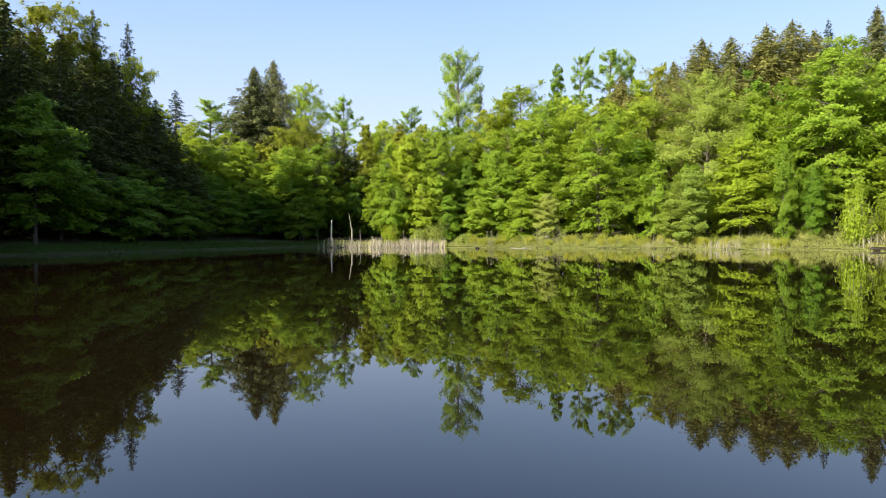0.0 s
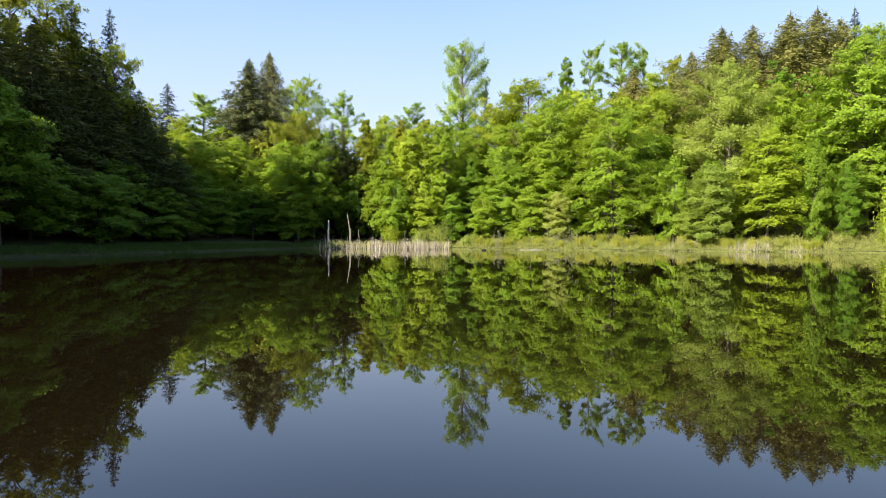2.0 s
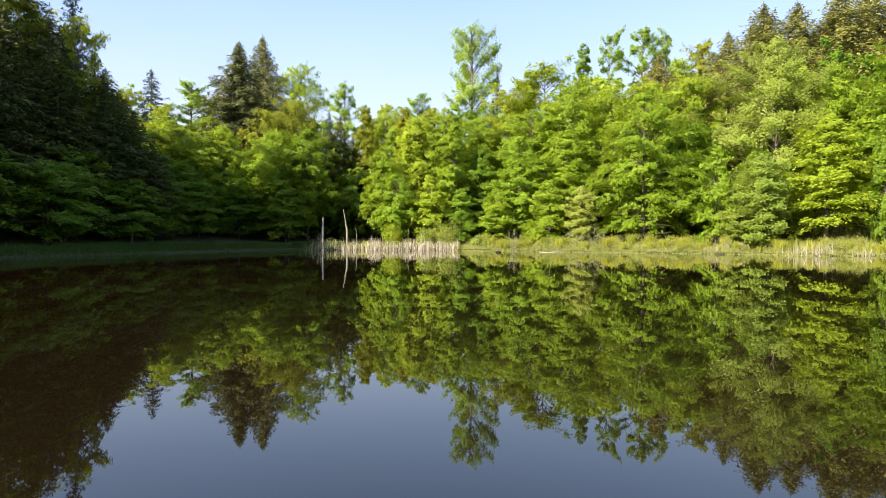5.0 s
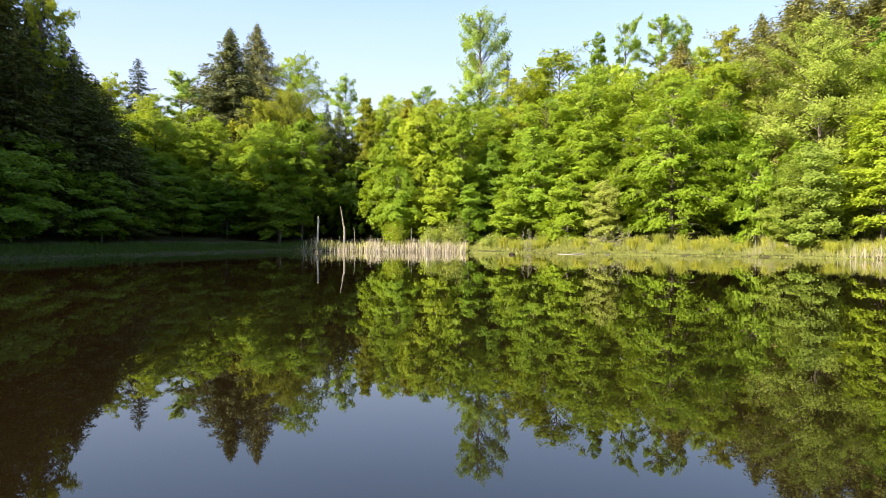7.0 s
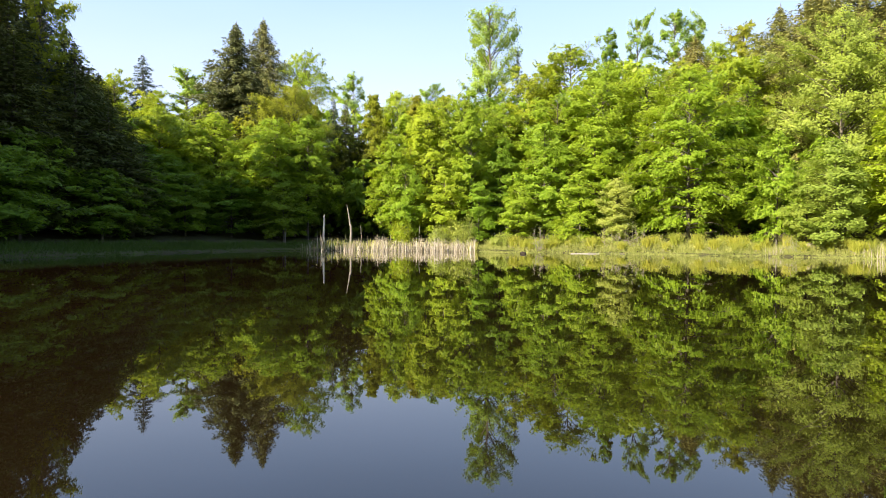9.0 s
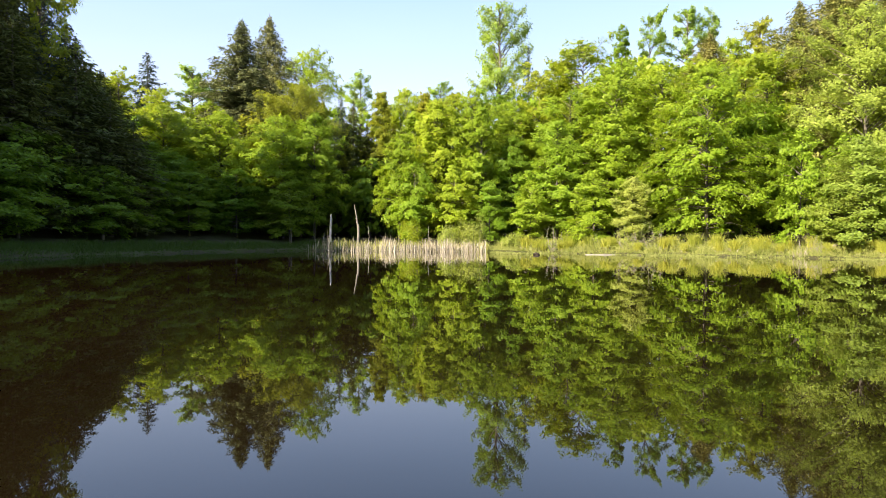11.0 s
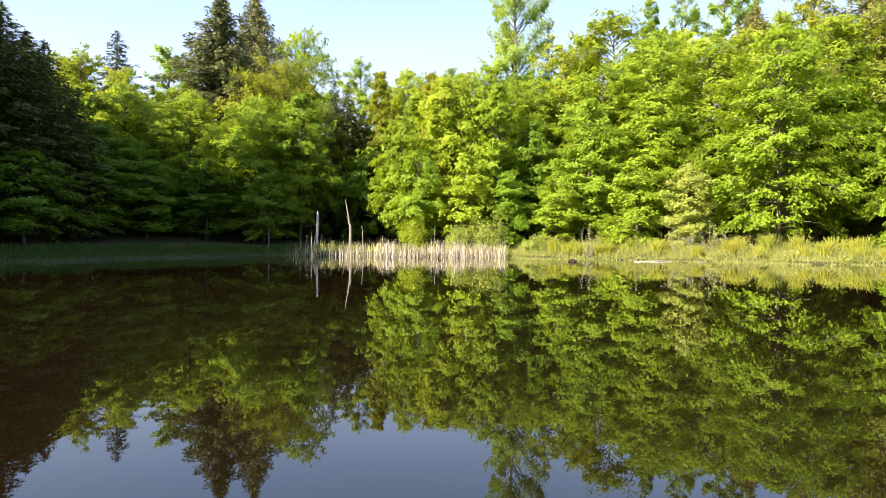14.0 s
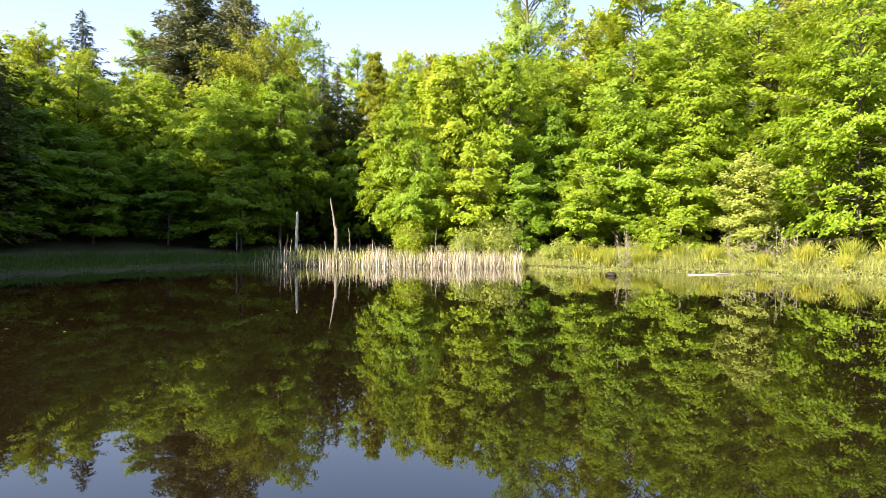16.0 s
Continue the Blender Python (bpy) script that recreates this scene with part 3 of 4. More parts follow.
maple(9.4, 82.0, 6.9, 2.4, "fresh", "low", n=2)
maple(11.6, 87.0, 12.6, 3.4, "maple", "mid", n=1)
maple(18.1, 79.6, 15.2, 4.7, "maple", "tier", "broad bright green maple with boughs down to the grass", 2)
maple(22.4, 83.5, 11.8, 2.6, "deep", "mid", n=1)
maple(22.7, 73.5, 8.9, 2.1, "fresh", "low", "bright large-leaved young maple at the bank", 2)
maple(25.5, 70.8, 7.9, 2.1, "russet", "slim", "olive-green fine-twigged alder on the bank", 2)
maple(23.9, 71.6, 5.6, 1.5, "russet", "slim", "olive-green fine-twigged young alder on the bank", 2)
maple(30.8, 80.0, 19.9, 5.0, "russet", "fine", "large russet-topped grey-green oak with an oval crown")
maple(30.9, 71.2, 11.4, 3.7, "maple", "mid", "bright light-green layered maple at the pond's edge", 2)
maple(36.1, 79.0, 17.9, 3.9, "maple", "tier", n=1)
maple(41.8, 73.4, 21.3, 6.2, "fresh", "tier", "tall broad green maple on the slope", 1)
maple(48.5, 75.5, 20.5, 5.6, "maple", "tier", n=2)
maple(47.0, 66.5, 12.5, 4.0, "maple", "mid", n=1)
maple(37.6, 69.6, 8.4, 2.6, "deep", "low", n=1)
maple(27.4, 75.6, 9.0, 2.8, "deep", "low", n=2)

# the canopy behind the front row
maple(6.5, 98.0, 19.3, 3.6, "yellow", "round")
maple(11.7, 101.0, 23.2, 4.6, "yellow", "round")
maple(15.1, 98.0, 20.6, 3.6, "maple", "round")
maple(18.2, 93.0, 18.4, 3.9, "maple", "round")
maple(22.6, 92.0, 18.8, 3.4, "maple", "round")
maple(26.3, 88.5, 18.7, 3.2, "yellow", "round")
maple(8.6, 92.0, 15.6, 3.6, "maple", "round")
maple(13.4, 91.5, 17.0, 3.4, "fresh", "round")
maple(3.4, 95.0, 15.4, 3.0, "maple", "round")
maple(32.1, 112.0, 26.6, 3.6, "maple", "round")
maple(34.6, 110.0, 28.3, 3.6, "olive", "round")
maple(52.8, 90.0, 27.4, 4.0, "maple", "round")
maple(-11.2, 101.0, 17.4, 2.4, "olive", "leader", n=1)
maple(-6.6, 103.0, 17.7, 2.3, "olive", "leader", n=1)
maple(-9.0, 106.0, 19.1, 2.8, "maple", "round")
maple(-7.2, 95.0, 14.0, 2.2, "fresh", "leader", n=1)
# dark-needled hemlocks fill the gap, their colour adding to its shade
evergreen(-14.6, 101.0, 16.8, 3.0)
evergreen(-11.4, 101.0, 13.0, 2.8)
evergreen(-13.2, 103.0, 14.5, 3.0)
evergreen(-15.6, 101.0, 14.2, 2.4)

# the shaded shore, sunlit at its tops
maple(-19.4, 96.5, 17.4, 4.4, "olive", "fine", "olive-green birch, sunlit above the shaded shore", 1)
maple(-20.1, 91.8, 13.4, 4.6, "maple", "tier", "broad green maple, sunlit above and shaded below", 1)
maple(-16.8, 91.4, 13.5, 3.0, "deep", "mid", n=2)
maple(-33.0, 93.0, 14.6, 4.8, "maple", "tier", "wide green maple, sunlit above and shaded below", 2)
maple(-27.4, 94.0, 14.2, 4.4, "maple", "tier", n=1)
# low trees take the darker leaf, so their shade is partly colour
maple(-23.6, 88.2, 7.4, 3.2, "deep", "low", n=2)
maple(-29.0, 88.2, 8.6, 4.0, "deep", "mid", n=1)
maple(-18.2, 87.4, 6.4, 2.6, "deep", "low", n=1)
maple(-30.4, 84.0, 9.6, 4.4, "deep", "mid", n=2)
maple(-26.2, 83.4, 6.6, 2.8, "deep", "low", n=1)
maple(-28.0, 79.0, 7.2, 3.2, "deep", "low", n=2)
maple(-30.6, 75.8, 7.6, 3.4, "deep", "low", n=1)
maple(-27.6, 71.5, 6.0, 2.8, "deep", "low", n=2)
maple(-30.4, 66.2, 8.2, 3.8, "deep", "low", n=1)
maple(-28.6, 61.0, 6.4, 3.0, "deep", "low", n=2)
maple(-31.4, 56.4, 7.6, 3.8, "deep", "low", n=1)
maple(-31.2, 52.4, 12.0, 3.8, "deep", "mid", "beech on the shaded bank, in the darker leaf that adds shade", 1)
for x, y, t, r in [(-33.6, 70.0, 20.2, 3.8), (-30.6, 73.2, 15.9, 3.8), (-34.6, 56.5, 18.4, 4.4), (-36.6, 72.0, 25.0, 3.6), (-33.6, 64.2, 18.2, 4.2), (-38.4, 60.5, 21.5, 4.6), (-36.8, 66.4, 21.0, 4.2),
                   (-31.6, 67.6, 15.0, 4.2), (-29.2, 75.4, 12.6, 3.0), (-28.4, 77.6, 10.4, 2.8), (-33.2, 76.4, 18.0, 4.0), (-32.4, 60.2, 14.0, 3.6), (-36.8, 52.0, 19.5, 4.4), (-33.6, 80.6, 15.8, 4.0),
                   # this row is raised to shade the shore trees behind it
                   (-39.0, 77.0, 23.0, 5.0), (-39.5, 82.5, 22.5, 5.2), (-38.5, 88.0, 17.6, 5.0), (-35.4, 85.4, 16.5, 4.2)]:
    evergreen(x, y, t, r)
evergreen(-33.6, 73.5, 24.2, 2.8, "fir", "slender dark fir rising from the shaded hemlocks")
maple(-32.6, 72.2, 20.0, 2.0, "yellow", "round", "sunlit yellow-green birch among the dark hemlocks")
maple(-37.8, 70.0, 24.3, 3.4, "olive", "round", "tall maple with a sunlit crown over the hemlocks")
maple(-38.8, 66.0, 23.4, 3.2, "olive", "airy", "thin-crowned ash over the hemlocks")
evergreen(-33.8, 60.6, 18.6, 4.0)

# behind them, hemlocks out of sight, added to block the sun from the shore
for x, y, t in [(-42, 66, 24), (-43, 73, 23.5), (-44, 82, 20), (-51, 72, 23), (-50, 60, 25), (-52, 82, 20), (-47, 92, 15), (-60, 66, 26), (-60, 78, 24), (-43, 48, 24), (-46, 38, 23), (-52, 48, 25), (-39, 44.5, 21), (-42, 40, 22), (-38, 37, 19), (-36.5, 48.5, 18), (-41, 53, 25), (-45, 31, 21), (-44, 58, 27), (-47, 53, 29)]:
    evergreen(x, y, t, 5.0, "shading_hemlock")

# over the wood, against the sky
evergreen(-28.5, 104.0, 27.0, 5.6, "spruce", n=1)
evergreen(-28.0, 113.5, 30.6, 4.8, "full_spruce", n=2)
evergreen(-42.6, 109.5, 24.7, 4.4, "fir")
evergreen(-44.5, 108.0, 18.5, 2.6, "fir")
evergreen(6.0, 109.3, 25.3, 2.0, "fir")
evergreen(-16.6, 104.0, 18.0, 2.4, "fir")
maple(-24.6, 124.0, 28.8, 4.0, "maple", "round", "round-headed green maple rising over the wood")
maple(-38.3, 114.0, 23.7, 3.0, "pale", "airy")
maple(-35.2, 116.0, 22.0, 3.0, "pale", "round")
maple(-43.2, 104.0, 20.6, 3.2, "yellow", "round", "yellow-green sunlit maple standing back in the wood")
maple(-47.5, 106.0, 21.0, 3.4, "yellow", "round")
maple(-36.7, 100.0, 17.9, 2.6, "yellow", "round")
maple(-32.0, 102.0, 16.6, 3.4, "maple", "round")
maple(-21.4, 150.0, 30.9, 3.4, "pale", "airy")
maple(-6.4, 140.0, 27.0, 3.0, "pale", "airy")
maple(2.6, 112.0, 31.2, 4.3, "pale", "poplar", "tall poplar with a sparse open crown over the wood")
maple(20.7, 124.0, 32.4, 1.8, "deep", "column", "narrow column-shaped poplar over the wood")
maple(25.3, 126.0, 34.0, 2.6, "pale", "airy", n=1)
maple(30.4, 126.0, 35.0, 3.4, "pale", "airy", n=2)
maple(34.5, 126.0, 34.0, 2.0, "pale", "airy", n=1)
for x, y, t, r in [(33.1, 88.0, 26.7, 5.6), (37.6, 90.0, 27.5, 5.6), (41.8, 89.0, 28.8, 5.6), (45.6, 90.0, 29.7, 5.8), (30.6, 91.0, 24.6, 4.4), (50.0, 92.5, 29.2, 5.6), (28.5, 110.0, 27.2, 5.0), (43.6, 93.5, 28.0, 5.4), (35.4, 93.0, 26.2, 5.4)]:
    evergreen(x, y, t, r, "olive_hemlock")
evergreen(52.6, 94.0, 31.0, 3.2, "fir", "tall blue-green fir among the hemlocks on the slope")
evergreen(53.0, 84.0, 29.4, 4.2, "spruce", n=1)

# the wood's second row
for x, y, t, r, m in [(-47, 100, 17, 5.0, "maple"), (-24, 101, 16, 4.5, "olive"), (-10, 110, 18, 5, "maple"), (-3, 104, 18, 4.5, "olive"), (2.0, 102, 17.5, 5, "deep"), (9, 106, 20, 5, "maple"), (18, 104, 22, 5.5, "maple"),
                      (24, 100, 21, 5, "olive"), (28, 97, 20, 5, "maple"), (36, 85, 19, 4.6, "maple"), (54, 74, 19, 6, "deep"), (58, 84, 24, 6.5, "maple"), (41, 83, 19.5, 5, "deep"), (-18, 108, 17, 4.5, "deep"), (-52, 108, 18, 6, "maple"), (24, 84, 13, 4, "deep")]:
    maple(x, y, t, r, m, "back")

# low trees that close the wood under the crowns
for x in range(-46, 64, 5):
    far = 97 - max(0, x - 12) * 0.42 - max(0, -x - 30) * 0.3
    y = far + SPIN.uniform(-1.5, 2.5)
    maple(x + SPIN.uniform(-1, 1), y, ground_at(x, y) + SPIN.uniform(6.5, 9.0), 4.2, "deep", "under")
    y += 9
    maple(x + 2.5, y, ground_at(x, y) + SPIN.uniform(8, 11), 5.0, "deep", "under")

# unseen trees added round the near shores to hold back low sky light
for x, y in [(58, 62), (57, 50), (56, 39), (57, 27), (56, 15), (53, 3), (46, -9), (38, -20), (27, -28), (14, -33), (1, -35), (-12, -33), (-24, -27), (-35, -18), (-43, -7),
             (-47, 5), (-46, 17), (-44, 28), (-55, 22), (-54, 36), (68, 55), (67, 40), (67, 22)]:
    maple(x, y, 19 + SPIN.uniform(-2, 3), 6.5, "deep", "far")

# shrubs and saplings at the wood's edge
maple(11.9, 78.9, 5.9, 1.5, "willow", "slim", "narrow grey-green willow on the grassy bank", 1)
maple(33.8, 68.0, 9.8, 1.2, "deep", "slim", "tall green young willow on the grassy bank", 1)
maple(36.2, 67.2, 7.7, 1.1, "deep", "slim", "green young willow on the grassy bank", 1)
bush(-1.1, 83.8, 2.9, 1.4, "willow", "pale grey-green shrub behind the cattails", 2)
bush(-3.0, 83.5, 2.0, 1.0, "willow", "", 1)
bush(2.6, 82.0, 1.4, 1.0, "willow")
bush(7.3, 81.0, 1.5, 1.0, "maple")
bush(38.8, 64.6, 6.2, 2.0, "maple", "tall yellow-green sapling thicket on the bank")
bush(43.0, 65.0, 4.2, 1.8, "yellow")
bush(-6.5, 84.5, 2.6, 1.2, "yellow", "yellow-green sapling behind the cattails")


def bare_shrub():
    return shrub("bare_shrub", 131, "willow", 1.8, 0.8, 160, 14, 0.09, True)


for x, y, s in [(5.4, 78.6, 1.2), (11.3, 78.0, 1.25), (13.2, 77.9, 1.35), (12.3, 77.7, 1.1), (9.2, 79.8, 0.7), (22.6, 70.6, 0.8), (29.0, 67.8, 0.7)]:
    ob = stand("bare", bare_shrub, x, y, ground_at(x, y), s, s, SPIN.uniform(0, 360))
    tagged(ob, "nearly leafless grey-brown shrub on the grassy bank", "shrub", "bare shrubs")


# ---- the bank: grass, tussocks, cattails ----
def blades(rng, at, h, w, lean, mat, name, simple=False):
    """Tapered grass blades, each bent outward."""
    n = len(at)
    az = rng.uniform(0, 2 * np.pi, n)
    side = np.column_stack([np.cos(az), np.sin(az), 0 * az]) * (w / 2)[:, None]
    fall = rng.uniform(0, 2 * np.pi, n)
    out = np.column_stack([np.cos(fall), np.sin(fall), 0 * az]) * (h * lean)[:, None]
    up = np.array([0, 0, 1.0])
    tip = at + out + up * h[:, None] * (1 - 0.3 * lean ** 2)[:, None]
    if simple:
        return quads_mesh(name, np.stack([at - side, at + side, tip], 1).reshape(-1, 3), np.arange(3 * n).reshape(-1, 3), MAT[mat])
    mid = at + out * 0.35 + up * (h * 0.58)[:, None]
    v = np.stack([at - side, at + side, mid + side * 0.8, mid - side * 0.8, tip + side * 0.12, tip - side * 0.12], 1).reshape(-1, 3)
    b = np.arange(n)[:, None] * 6
    q = np.concatenate([b + np.array([[0, 1, 2, 3]]), b + np.array([[3, 2, 4, 5]])])
    return quads_mesh(name, v, q, MAT[mat])


def strip_points(rng, n, x0, x1, y0, y1, d0, d1):
    """Places on the bank between two distances from the shore."""
    x, y = rng.uniform(x0, x1, n), rng.uniform(y0, y1, n)
    d = from_shore(x, y)
    keep = (d > d0) & (d < d1)
    return x[keep], y[keep], d[keep]


rng = np.random.default_rng(77)
x, y, d = strip_points(rng, 330000, 0.0, 50.0, 54, 86, 0.0, 9.0)
keep = (rng.uniform(0, 1, len(x)) < 0.8 - 0.06 * d) & (d < 5.5 + 3.5 * np.clip((x - 28) / 6, 0, 1))
x, y, d = x[keep], y[keep], d[keep]
tall = 0.16 + 0.75 * np.clip(d / 2.6, 0, 1) * (0.55 + 0.45 * np.sin(x * 1.9 + np.sin(y)) * np.sin(x * 0.7 + y * 1.1))
p = np.column_stack([x, y, height(x, y) - 0.03])
grass = new("bank_grass", blades(rng, p, tall * rng.uniform(0.4, 1.5, len(x)), rng.uniform(0.018, 0.045, len(x)), rng.uniform(0.1, 1.0, len(x)), "grass", "bank_grass", True))
tagged(grass, "tall yellow-green sedge grass with straw on the sunny bank", "grass", kind="stuff")

x, y, d = strip_points(rng, 190000, 0.5, 44.0, 54, 82, -4.2, 0.6)
keep = (np.sin(x * 0.55 + 0.6) + 0.6 * np.sin(x * 1.7 + y) + 0.5 * np.sin(x * 4.1 - y * 2.3) + d * 0.62 > -1.15) & (rng.uniform(0, 1, len(x)) < 0.95)
x, y = x[keep], y[keep]
p = np.column_stack([x, y, np.maximum(height(x, y), -0.03)])
mat_grass = new("shallow_water_grass", blades(rng, p, 0.05 + 0.2 * rng.uniform(0, 1, len(x)) ** 2, rng.uniform(0.03, 0.06, len(x)), rng.uniform(0.3, 1.4, len(x)), "grass", "shallow_water_grass", True))
tagged(mat_grass, "low yellow-green grass mat standing in the shallows", "grass", kind="stuff")

# broad-leaved weeds in mounds over the bank
cx, cy, cd = strip_points(rng, 1500, 1.0, 48.0, 56, 85, 0.8, 5.0)
at = []
for mx, my, md in zip(cx, cy, cd):
    k = rng.integers(30, 100)
    w, t = rng.uniform(0.2, 0.6), rng.uniform(0.25, 0.6) + 0.75 * rng.uniform(0, 1) * min(1.0, md / 2.5)
    a, q = rng.uniform(0, 2 * np.pi, k), np.sqrt(rng.uniform(0, 1, k))
    at.append(np.column_stack([mx + np.cos(a) * q * w, my + np.sin(a) * q * w, ground_at(mx, my) + t * np.sqrt(1 - 0.9 * q * q) * rng.uniform(0.5, 1.0, k)]))
at = np.concatenate(at)
size = rng.uniform(0.06, 0.13, len(at))
v, q = leaf_faces(rng, at, rng.normal(0, 0.6, (len(at), 3)) + (0, -0.2, 0.9), size * 1.2, size * 0.7)
tagged(new("bank_weeds", quads_mesh("bank_weeds", v, q, MAT["weed"])), "mounds of leafy green and straw-coloured weeds on the bank", "weeds", kind="stuff")

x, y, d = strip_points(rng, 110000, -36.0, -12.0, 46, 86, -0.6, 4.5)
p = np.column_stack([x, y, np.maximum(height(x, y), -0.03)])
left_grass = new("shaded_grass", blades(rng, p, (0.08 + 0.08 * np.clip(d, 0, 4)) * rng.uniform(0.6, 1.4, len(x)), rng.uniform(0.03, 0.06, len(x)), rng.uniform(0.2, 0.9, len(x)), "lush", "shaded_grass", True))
tagged(left_grass, "short lush green grass on the shaded bank, coloured darker for shade", "grass", kind="stuff")


def tussock():
    r = np.random.default_rng(210)
    base = new("sedge_tussock")
    n = 210
    a, q = r.uniform(0, 2 * np.pi, n), np.sqrt(r.uniform(0, 1, n)) * 0.32
    p = np.column_stack([np.cos(a) * q, np.sin(a) * q, 0 * a])
    part("leaf_tuft", blades(r, p, r.uniform(0.6, 1.1, n), r.uniform(0.025, 0.05, n), r.uniform(0.1, 0.6, n), "sedge", "leaf_tuft"), base)
    k = 60
    a, q = r.uniform(0, 2 * np.pi, k), r.uniform(0.15, 0.4, k)
    p = np.column_stack([np.cos(a) * q, np.sin(a) * q, 0 * a])
    part("dry_skirt", blades(r, p, r.uniform(0.2, 0.5, k), r.uniform(0.03, 0.05, k), r.uniform(0.8, 1.3, k), "straw", "dry_skirt"), base, "dry straw-coloured old leaves")
    return base


TUFTS = [(3.6, 80.6, 1.2), (8.6, 79.6, 1.0), (10.2, 79.0, 1.1), (14.6, 77.2, 1.1), (16.2, 76.6, 1.25), (17.6, 75.8, 1.2), (19.2, 74.9, 1.1), (20.4, 74.0, 1.2),
         (21.6, 73.0, 1.0), (23.0, 72.2, 1.1), (5.4, 80.2, 0.9), (29.6, 68.8, 1.0), (31.0, 68.2, 0.9), (25.0, 70.4, 0.9)]
while len(TUFTS) < 64:
    x, y = SPIN.uniform(1.5, 34.0), SPIN.uniform(66.0, 82.5)
    if 1.0 < float(from_shore(np.array([x]), np.array([y]))[0]) < 3.6:
        TUFTS.append((x, y, SPIN.uniform(0.55, 1.1)))
for x, y, s in TUFTS:
    tagged(stand("tussock", tussock, x, y, ground_at(x, y) - 0.03, s, s, SPIN.uniform(0, 360)), "yellow-green sedge tussock with a dry skirt on the bank", "sedge", "sedge tussocks")

# cattails in front of the wood
n = 3600
x = -14.5 + 14.7 * rng.uniform(0, 1, n) ** 0.8
front = np.interp(x, [-14.5, -7, 0.2], [77.9, 78.5, 79.2])
y = front + rng.uniform(0, 1, n) ** 1.4 * 3.4
clumps = 0.72 + 0.42 * np.sin(x * 2.3 + np.sin(x * 5.1)) * np.clip(-x / 8, 0.25, 1)
keep = rng.uniform(0, 1, n) < np.clip(0.22 + (x + 14) * 0.09, 0.15, 1.0) * clumps
x, y = x[keep], y[keep]
p = np.column_stack([x, y, np.maximum(height(x, y), -0.06) - 0.02])
h = (0.98 + 0.14 * np.sin(x * 1.3) + 0.12 * np.sin(x * 3.7)) * rng.uniform(0.45, 1.15, len(x)) * np.where(rng.uniform(0, 1, len(x)) < 0.06, 1.3, 1.0)
lean = np.where(rng.uniform(0, 1, len(x)) < 0.2, rng.uniform(0.4, 1.2, len(x)), rng.uniform(0.02, 0.25, len(x)))
cat = new("cattail_stand", blades(rng, p, h, rng.uniform(0.014, 0.032, len(x)), lean, "straw", "cattail_stand"))
tagged(cat, "stand of dry bleached cattail stalks at the waterline", "cattails", kind="stuff")
n = 1900
x, y = 0.4 - 13.6 * rng.uniform(0, 1, n) ** 1.5, rng.uniform(79.8, 84, n)
p = np.column_stack([x, y, height(x, y) - 0.02])
shoots = new("young_cattail_shoots", blades(rng, p, rng.uniform(0.25, 0.8, n), rng.uniform(0.02, 0.045, n), rng.uniform(0.05, 0.5, n), "grass", "young_cattail_shoots"))
tagged(shoots, "green young shoots among the dry cattails", "cattails", kind="stuff")


def reed_clump():
    r = np.random.default_rng(220)
    base = new("dead_reed_clump")
    n = 44
    p = np.column_stack([r.normal(0, 0.45, n), r.normal(0, 0.25, n), 0 * np.zeros(n) - 0.05])
    part("dry_stalk", blades(r, p, r.uniform(0.4, 1.2, n), r.uniform(0.014, 0.03, n), r.uniform(0.05, 0.9, n) ** 1.3, "straw", "dry_stalk"), base)
    return base


for x, y, s in [(25.6, 65.6, 1.0), (26.6, 65.4, 1.1), (28.0, 65.9, 0.9), (30.5, 65.2, 0.8), (38.5, 63.0, 1.2), (40.0, 63.4, 1.3), (41.5, 62.6, 1.2), (21.0, 70.0, 0.7)]:
    tagged(stand("reeds", reed_clump, x, y, max(0.0, ground_at(x, y)), s, s, SPIN.uniform(-40, 40)), "clump of bent bleached reed stalks at the shore", "reeds", "dead reed clumps")


# ---- dead wood and small things ----
def snag(name, seed, pts, r0, r1, stubs, mat="dead"):
    """A bleached dead trunk with a broken top and short branch stubs."""
    r = np.random.default_rng(seed)
    base = new(name)
    pts = np.array(pts, float)
    k = 14
    s = np.linspace(0, 1, k)
    line = np.column_stack([np.interp(s, np.linspace(0, 1, len(pts)), pts[:, j]) for j in range(3)]) + r.normal(0, 0.012, (k, 3))
    rad = (r0 + (r1 - r0) * s) * r.uniform(0.9, 1.12, k)
    rad[-1] *= 0.35
    v, q = tubes([(line, rad)], 9)
    v = v + r.normal(0, 0.008, v.shape)
    part("trunk", quads_mesh("trunk", v, q, MAT[mat], True), base)
    for u in stubs:
        c = np.array([np.interp(u, s, line[:, j]) for j in range(3)])
        e = c + np.array([r.normal(0, 0.25), r.normal(0, 0.2), r.uniform(0.05, 0.2)])
        v, q = tubes([(np.array([c, (c + e) / 2, e]), np.array([0.035, 0.026, 0.01]))], 6)
        part("branch_stub", quads_mesh("branch_stub", v, q, MAT[mat], True), base)
    return base


za, zb = ground_at(-13.9, 85.5), ground_at(-11.4, 85.5)
ob = snag("dead_snag", 301, [(0, 0, -0.3), (-0.02, 0, 1.4), (0.03, 0, 3.25 - za)], 0.115, 0.08, [0.55, 0.8])
ob.location = (-13.9, 85.5, za)
tagged(ob, "short bleached dead trunk standing behind the cattails", "dead tree", "dead trunks")
ob = snag("dead_snag", 302, [(0, 0, -0.3), (0.04, 0, 0.8), (0.06, 0, 1.7), (-0.04, 0.02, 2.3 - zb), (-0.08, 0.02, 2.7 - zb), (-0.16, 0.03, 3.2 - zb), (-0.34, 0, 4.2 - zb)], 0.14, 0.04, [0.45, 0.62, 0.7], "grey_wood")
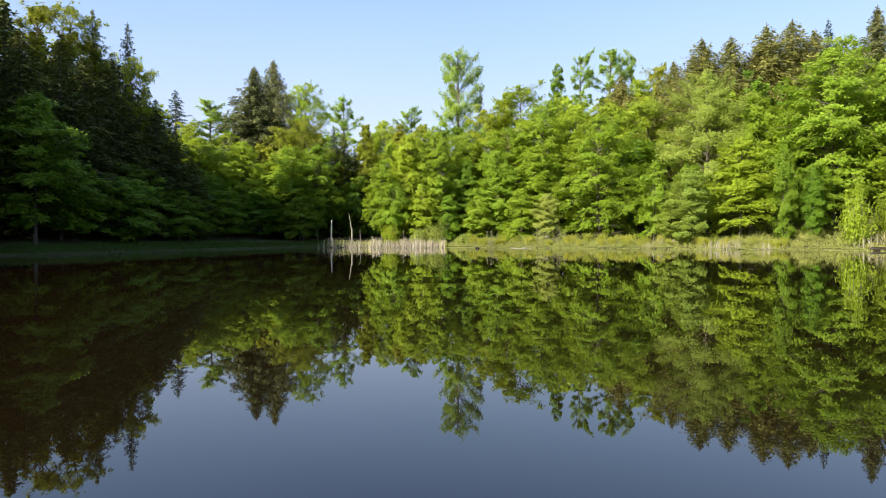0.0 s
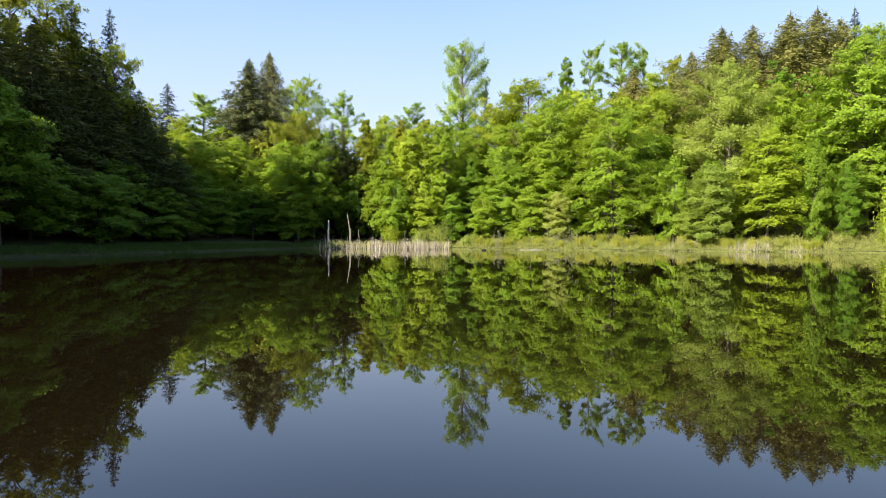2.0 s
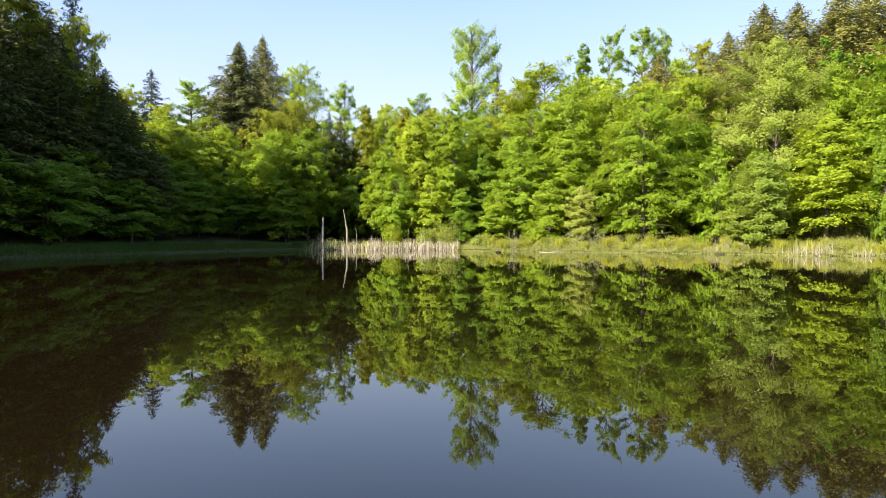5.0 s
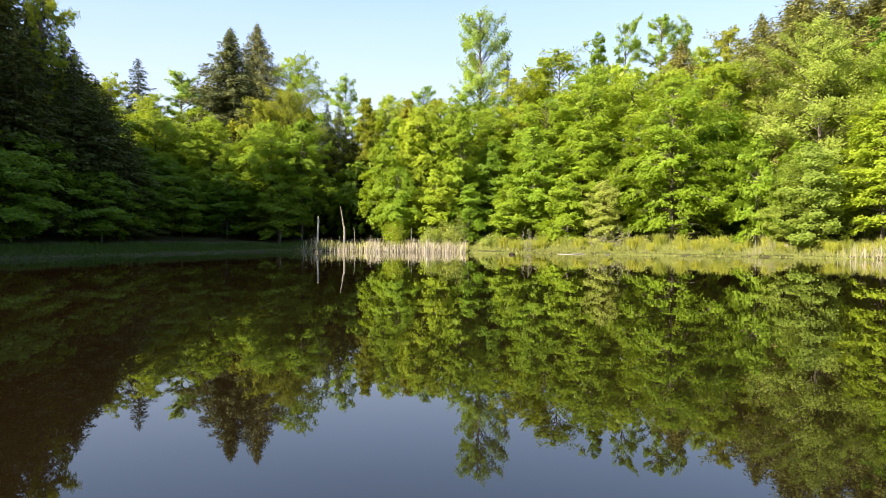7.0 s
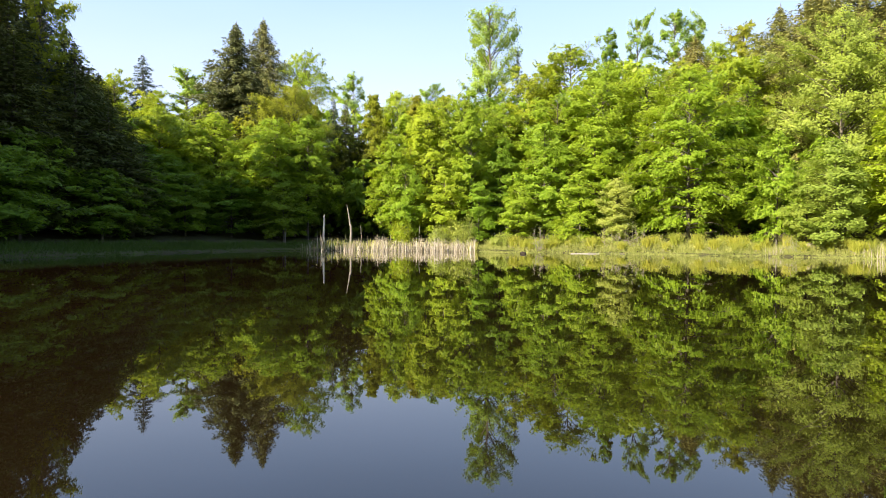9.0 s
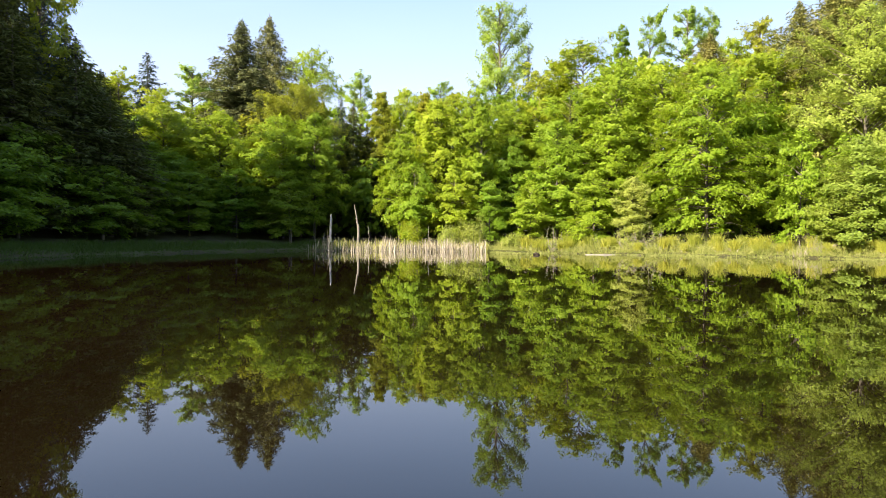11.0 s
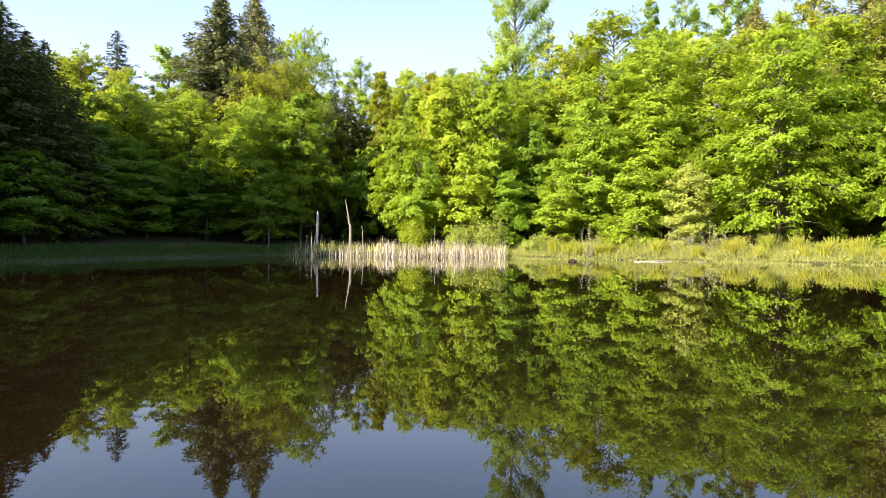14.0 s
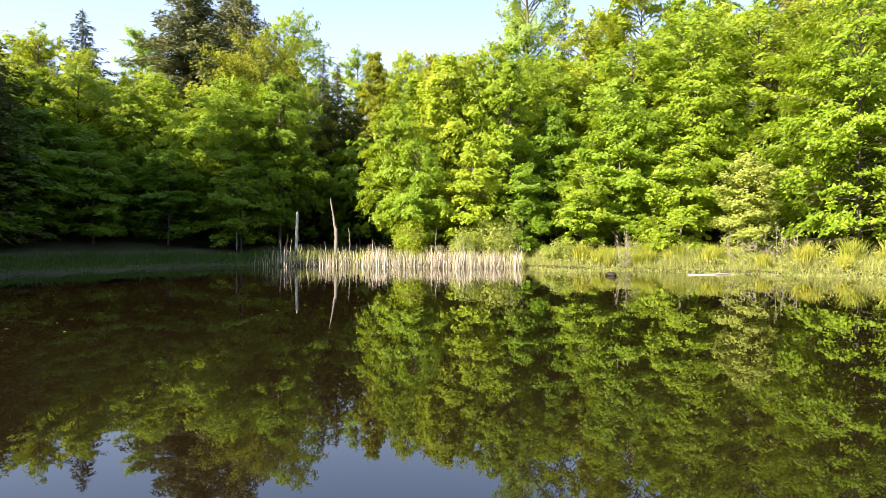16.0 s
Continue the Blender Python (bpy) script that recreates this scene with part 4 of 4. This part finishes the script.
ob.location = (-11.4, 85.5, zb)
tagged(ob, "taller crooked grey dead trunk behind the cattails", "dead tree", "dead trunks")
for x, y, t in [(-10.1, 83.5, 2.2), (-4.9, 84.5, 2.3), (-16.8, 82.5, 1.9), (-2.4, 84.8, 2.1), (22.4, 73.0, 1.7)]:
    z = ground_at(x, y)
    ob = snag("dead_pole", int(300 + t * 10), [(0, 0, -0.2), (0.03, 0, (t - z) * 0.5), (SPIN.uniform(-0.1, 0.1), 0, t - z)], 0.035, 0.02, [], "grey_wood")
    ob.location = (x, y, z)
    tagged(ob, "thin grey dead sapling standing in the reeds", "dead tree", "dead saplings")


def lying(name, seed, length, r0, r1, mat, stub=True):
    r = np.random.default_rng(seed)
    base = new(name)
    k = 16
    s = np.linspace(-0.5, 0.5, k)
    line = np.column_stack([s * length, 0.04 * length * np.sin(s * 4) + r.normal(0, 0.008, k), 0.02 * np.sin(s * 7)])
    rad = np.linspace(r0, r1, k) * r.uniform(0.92, 1.08, k)
    rad[0] *= 0.5
    rad[-1] *= 0.4
    v, q = tubes([(line, rad)], 9)
    part("log_body", quads_mesh("log_body", v, q, MAT[mat], True), base)
    if stub:
        c = line[9]
        v, q = tubes([(np.array([c, c + (0.1, 0.15, 0.06), c + (0.22, 0.22, 0.12)]), np.array([0.03, 0.02, 0.008]))], 6)
        part("branch_stub", quads_mesh("branch_stub", v, q, MAT[mat], True), base)
    return base


ob = lying("floating_log", 310, 2.4, 0.045, 0.028, "pale_wood")
ob.matrix_basis = pose(8.5, 73.7, 0.015, 0, 0, 8)
tagged(ob, "pale bleached log floating among the shallow-water grass", "log", "logs")
ob = lying("floating_log", 311, 0.8, 0.035, 0.02, "grey_wood", False)
ob.matrix_basis = pose(10.9, 73.2, 0.02, 0, 0, -6)
tagged(ob, "small grey branch floating by the bank", "log", "logs")
ob = lying("rotten_log", 312, 1.7, 0.22, 0.16, "twig")
ob.matrix_basis = pose(24.6, 71.6, ground_at(24.6, 71.6) + 0.25, 0, 0, 12)
tagged(ob, "red-brown rotten log on the grassy bank", "log", "logs")
ob = lying("rotten_log", 313, 2.4, 0.2, 0.12, "mud")
ob.matrix_basis = pose(39.0, 60.4, 0.15, 0, 0, -20)
tagged(ob, "dark wet log lying at the waterline", "log", "logs")

bm = bmesh.new()
bmesh.ops.create_icosphere(bm, subdivisions=3, radius=0.24)
for v in bm.verts:
    v.co *= 1 + 0.28 * noise.noise(v.co * 5.0)
    v.co.z *= 0.5
me = bpy.data.meshes.new("mud_lump")
bm.to_mesh(me)
bm.free()
me.materials.append(MAT["mud"])
for f in me.polygons:
    f.use_smooth = True
ob = new("stone", me)
ob.location = (3.65, 72.2, 0.05)
tagged(ob, "dark wet stone breaking the water by the grass", "stone")

# lines of pollen and bits afloat by the shaded shore
dust = []
for i in range(9):
    y0, x0, ln = 37 + 2.0 * i + rng.uniform(-0.6, 0.6), rng.uniform(-17, -10), rng.uniform(3, 9)
    k = int(ln * 9)
    u = rng.uniform(0, 1, k)
    dust.append(np.column_stack([x0 + ln * (u - 0.5), y0 + 0.25 * np.sin(u * 9 + i) + 0.5 * u + rng.normal(0, 0.05, k), np.full(k, 0.004)]))
dust = np.concatenate(dust)
dust = dust[from_shore(dust[:, 0], dust[:, 1]) < -0.5]
v, q = leaf_faces(rng, dust, np.tile([0, 0, 1.0], (len(dust), 1)), rng.uniform(0.015, 0.04, len(dust)), rng.uniform(0.008, 0.02, len(dust)))
tagged(new("floating_pollen", quads_mesh("floating_pollen", v, q, MAT["straw"])), "thin broken lines of pale pollen and chaff afloat", "pollen", kind="stuff")

# fallen leaves and bits afloat
n = 150
x, y = rng.uniform(-22, 0, n), 52 + 25 * rng.uniform(0, 1, n)
keep = from_shore(x, y) < -1
x, y = x[keep], y[keep]
v, q = leaf_faces(rng, np.column_stack([x, y, np.full(len(x), 0.006)]), np.tile([0, 0, 1.0], (len(x), 1)) + rng.normal(0, 0.02, (len(x), 3)), rng.uniform(0.05, 0.10, len(x)), rng.uniform(0.04, 0.07, len(x)))
v[:, 2] = 0.006
tagged(new("floating_leaves", quads_mesh("floating_leaves", v, q, MAT["olive"])), "scattered small fallen leaves floating on the dark water", "leaves", kind="stuff")
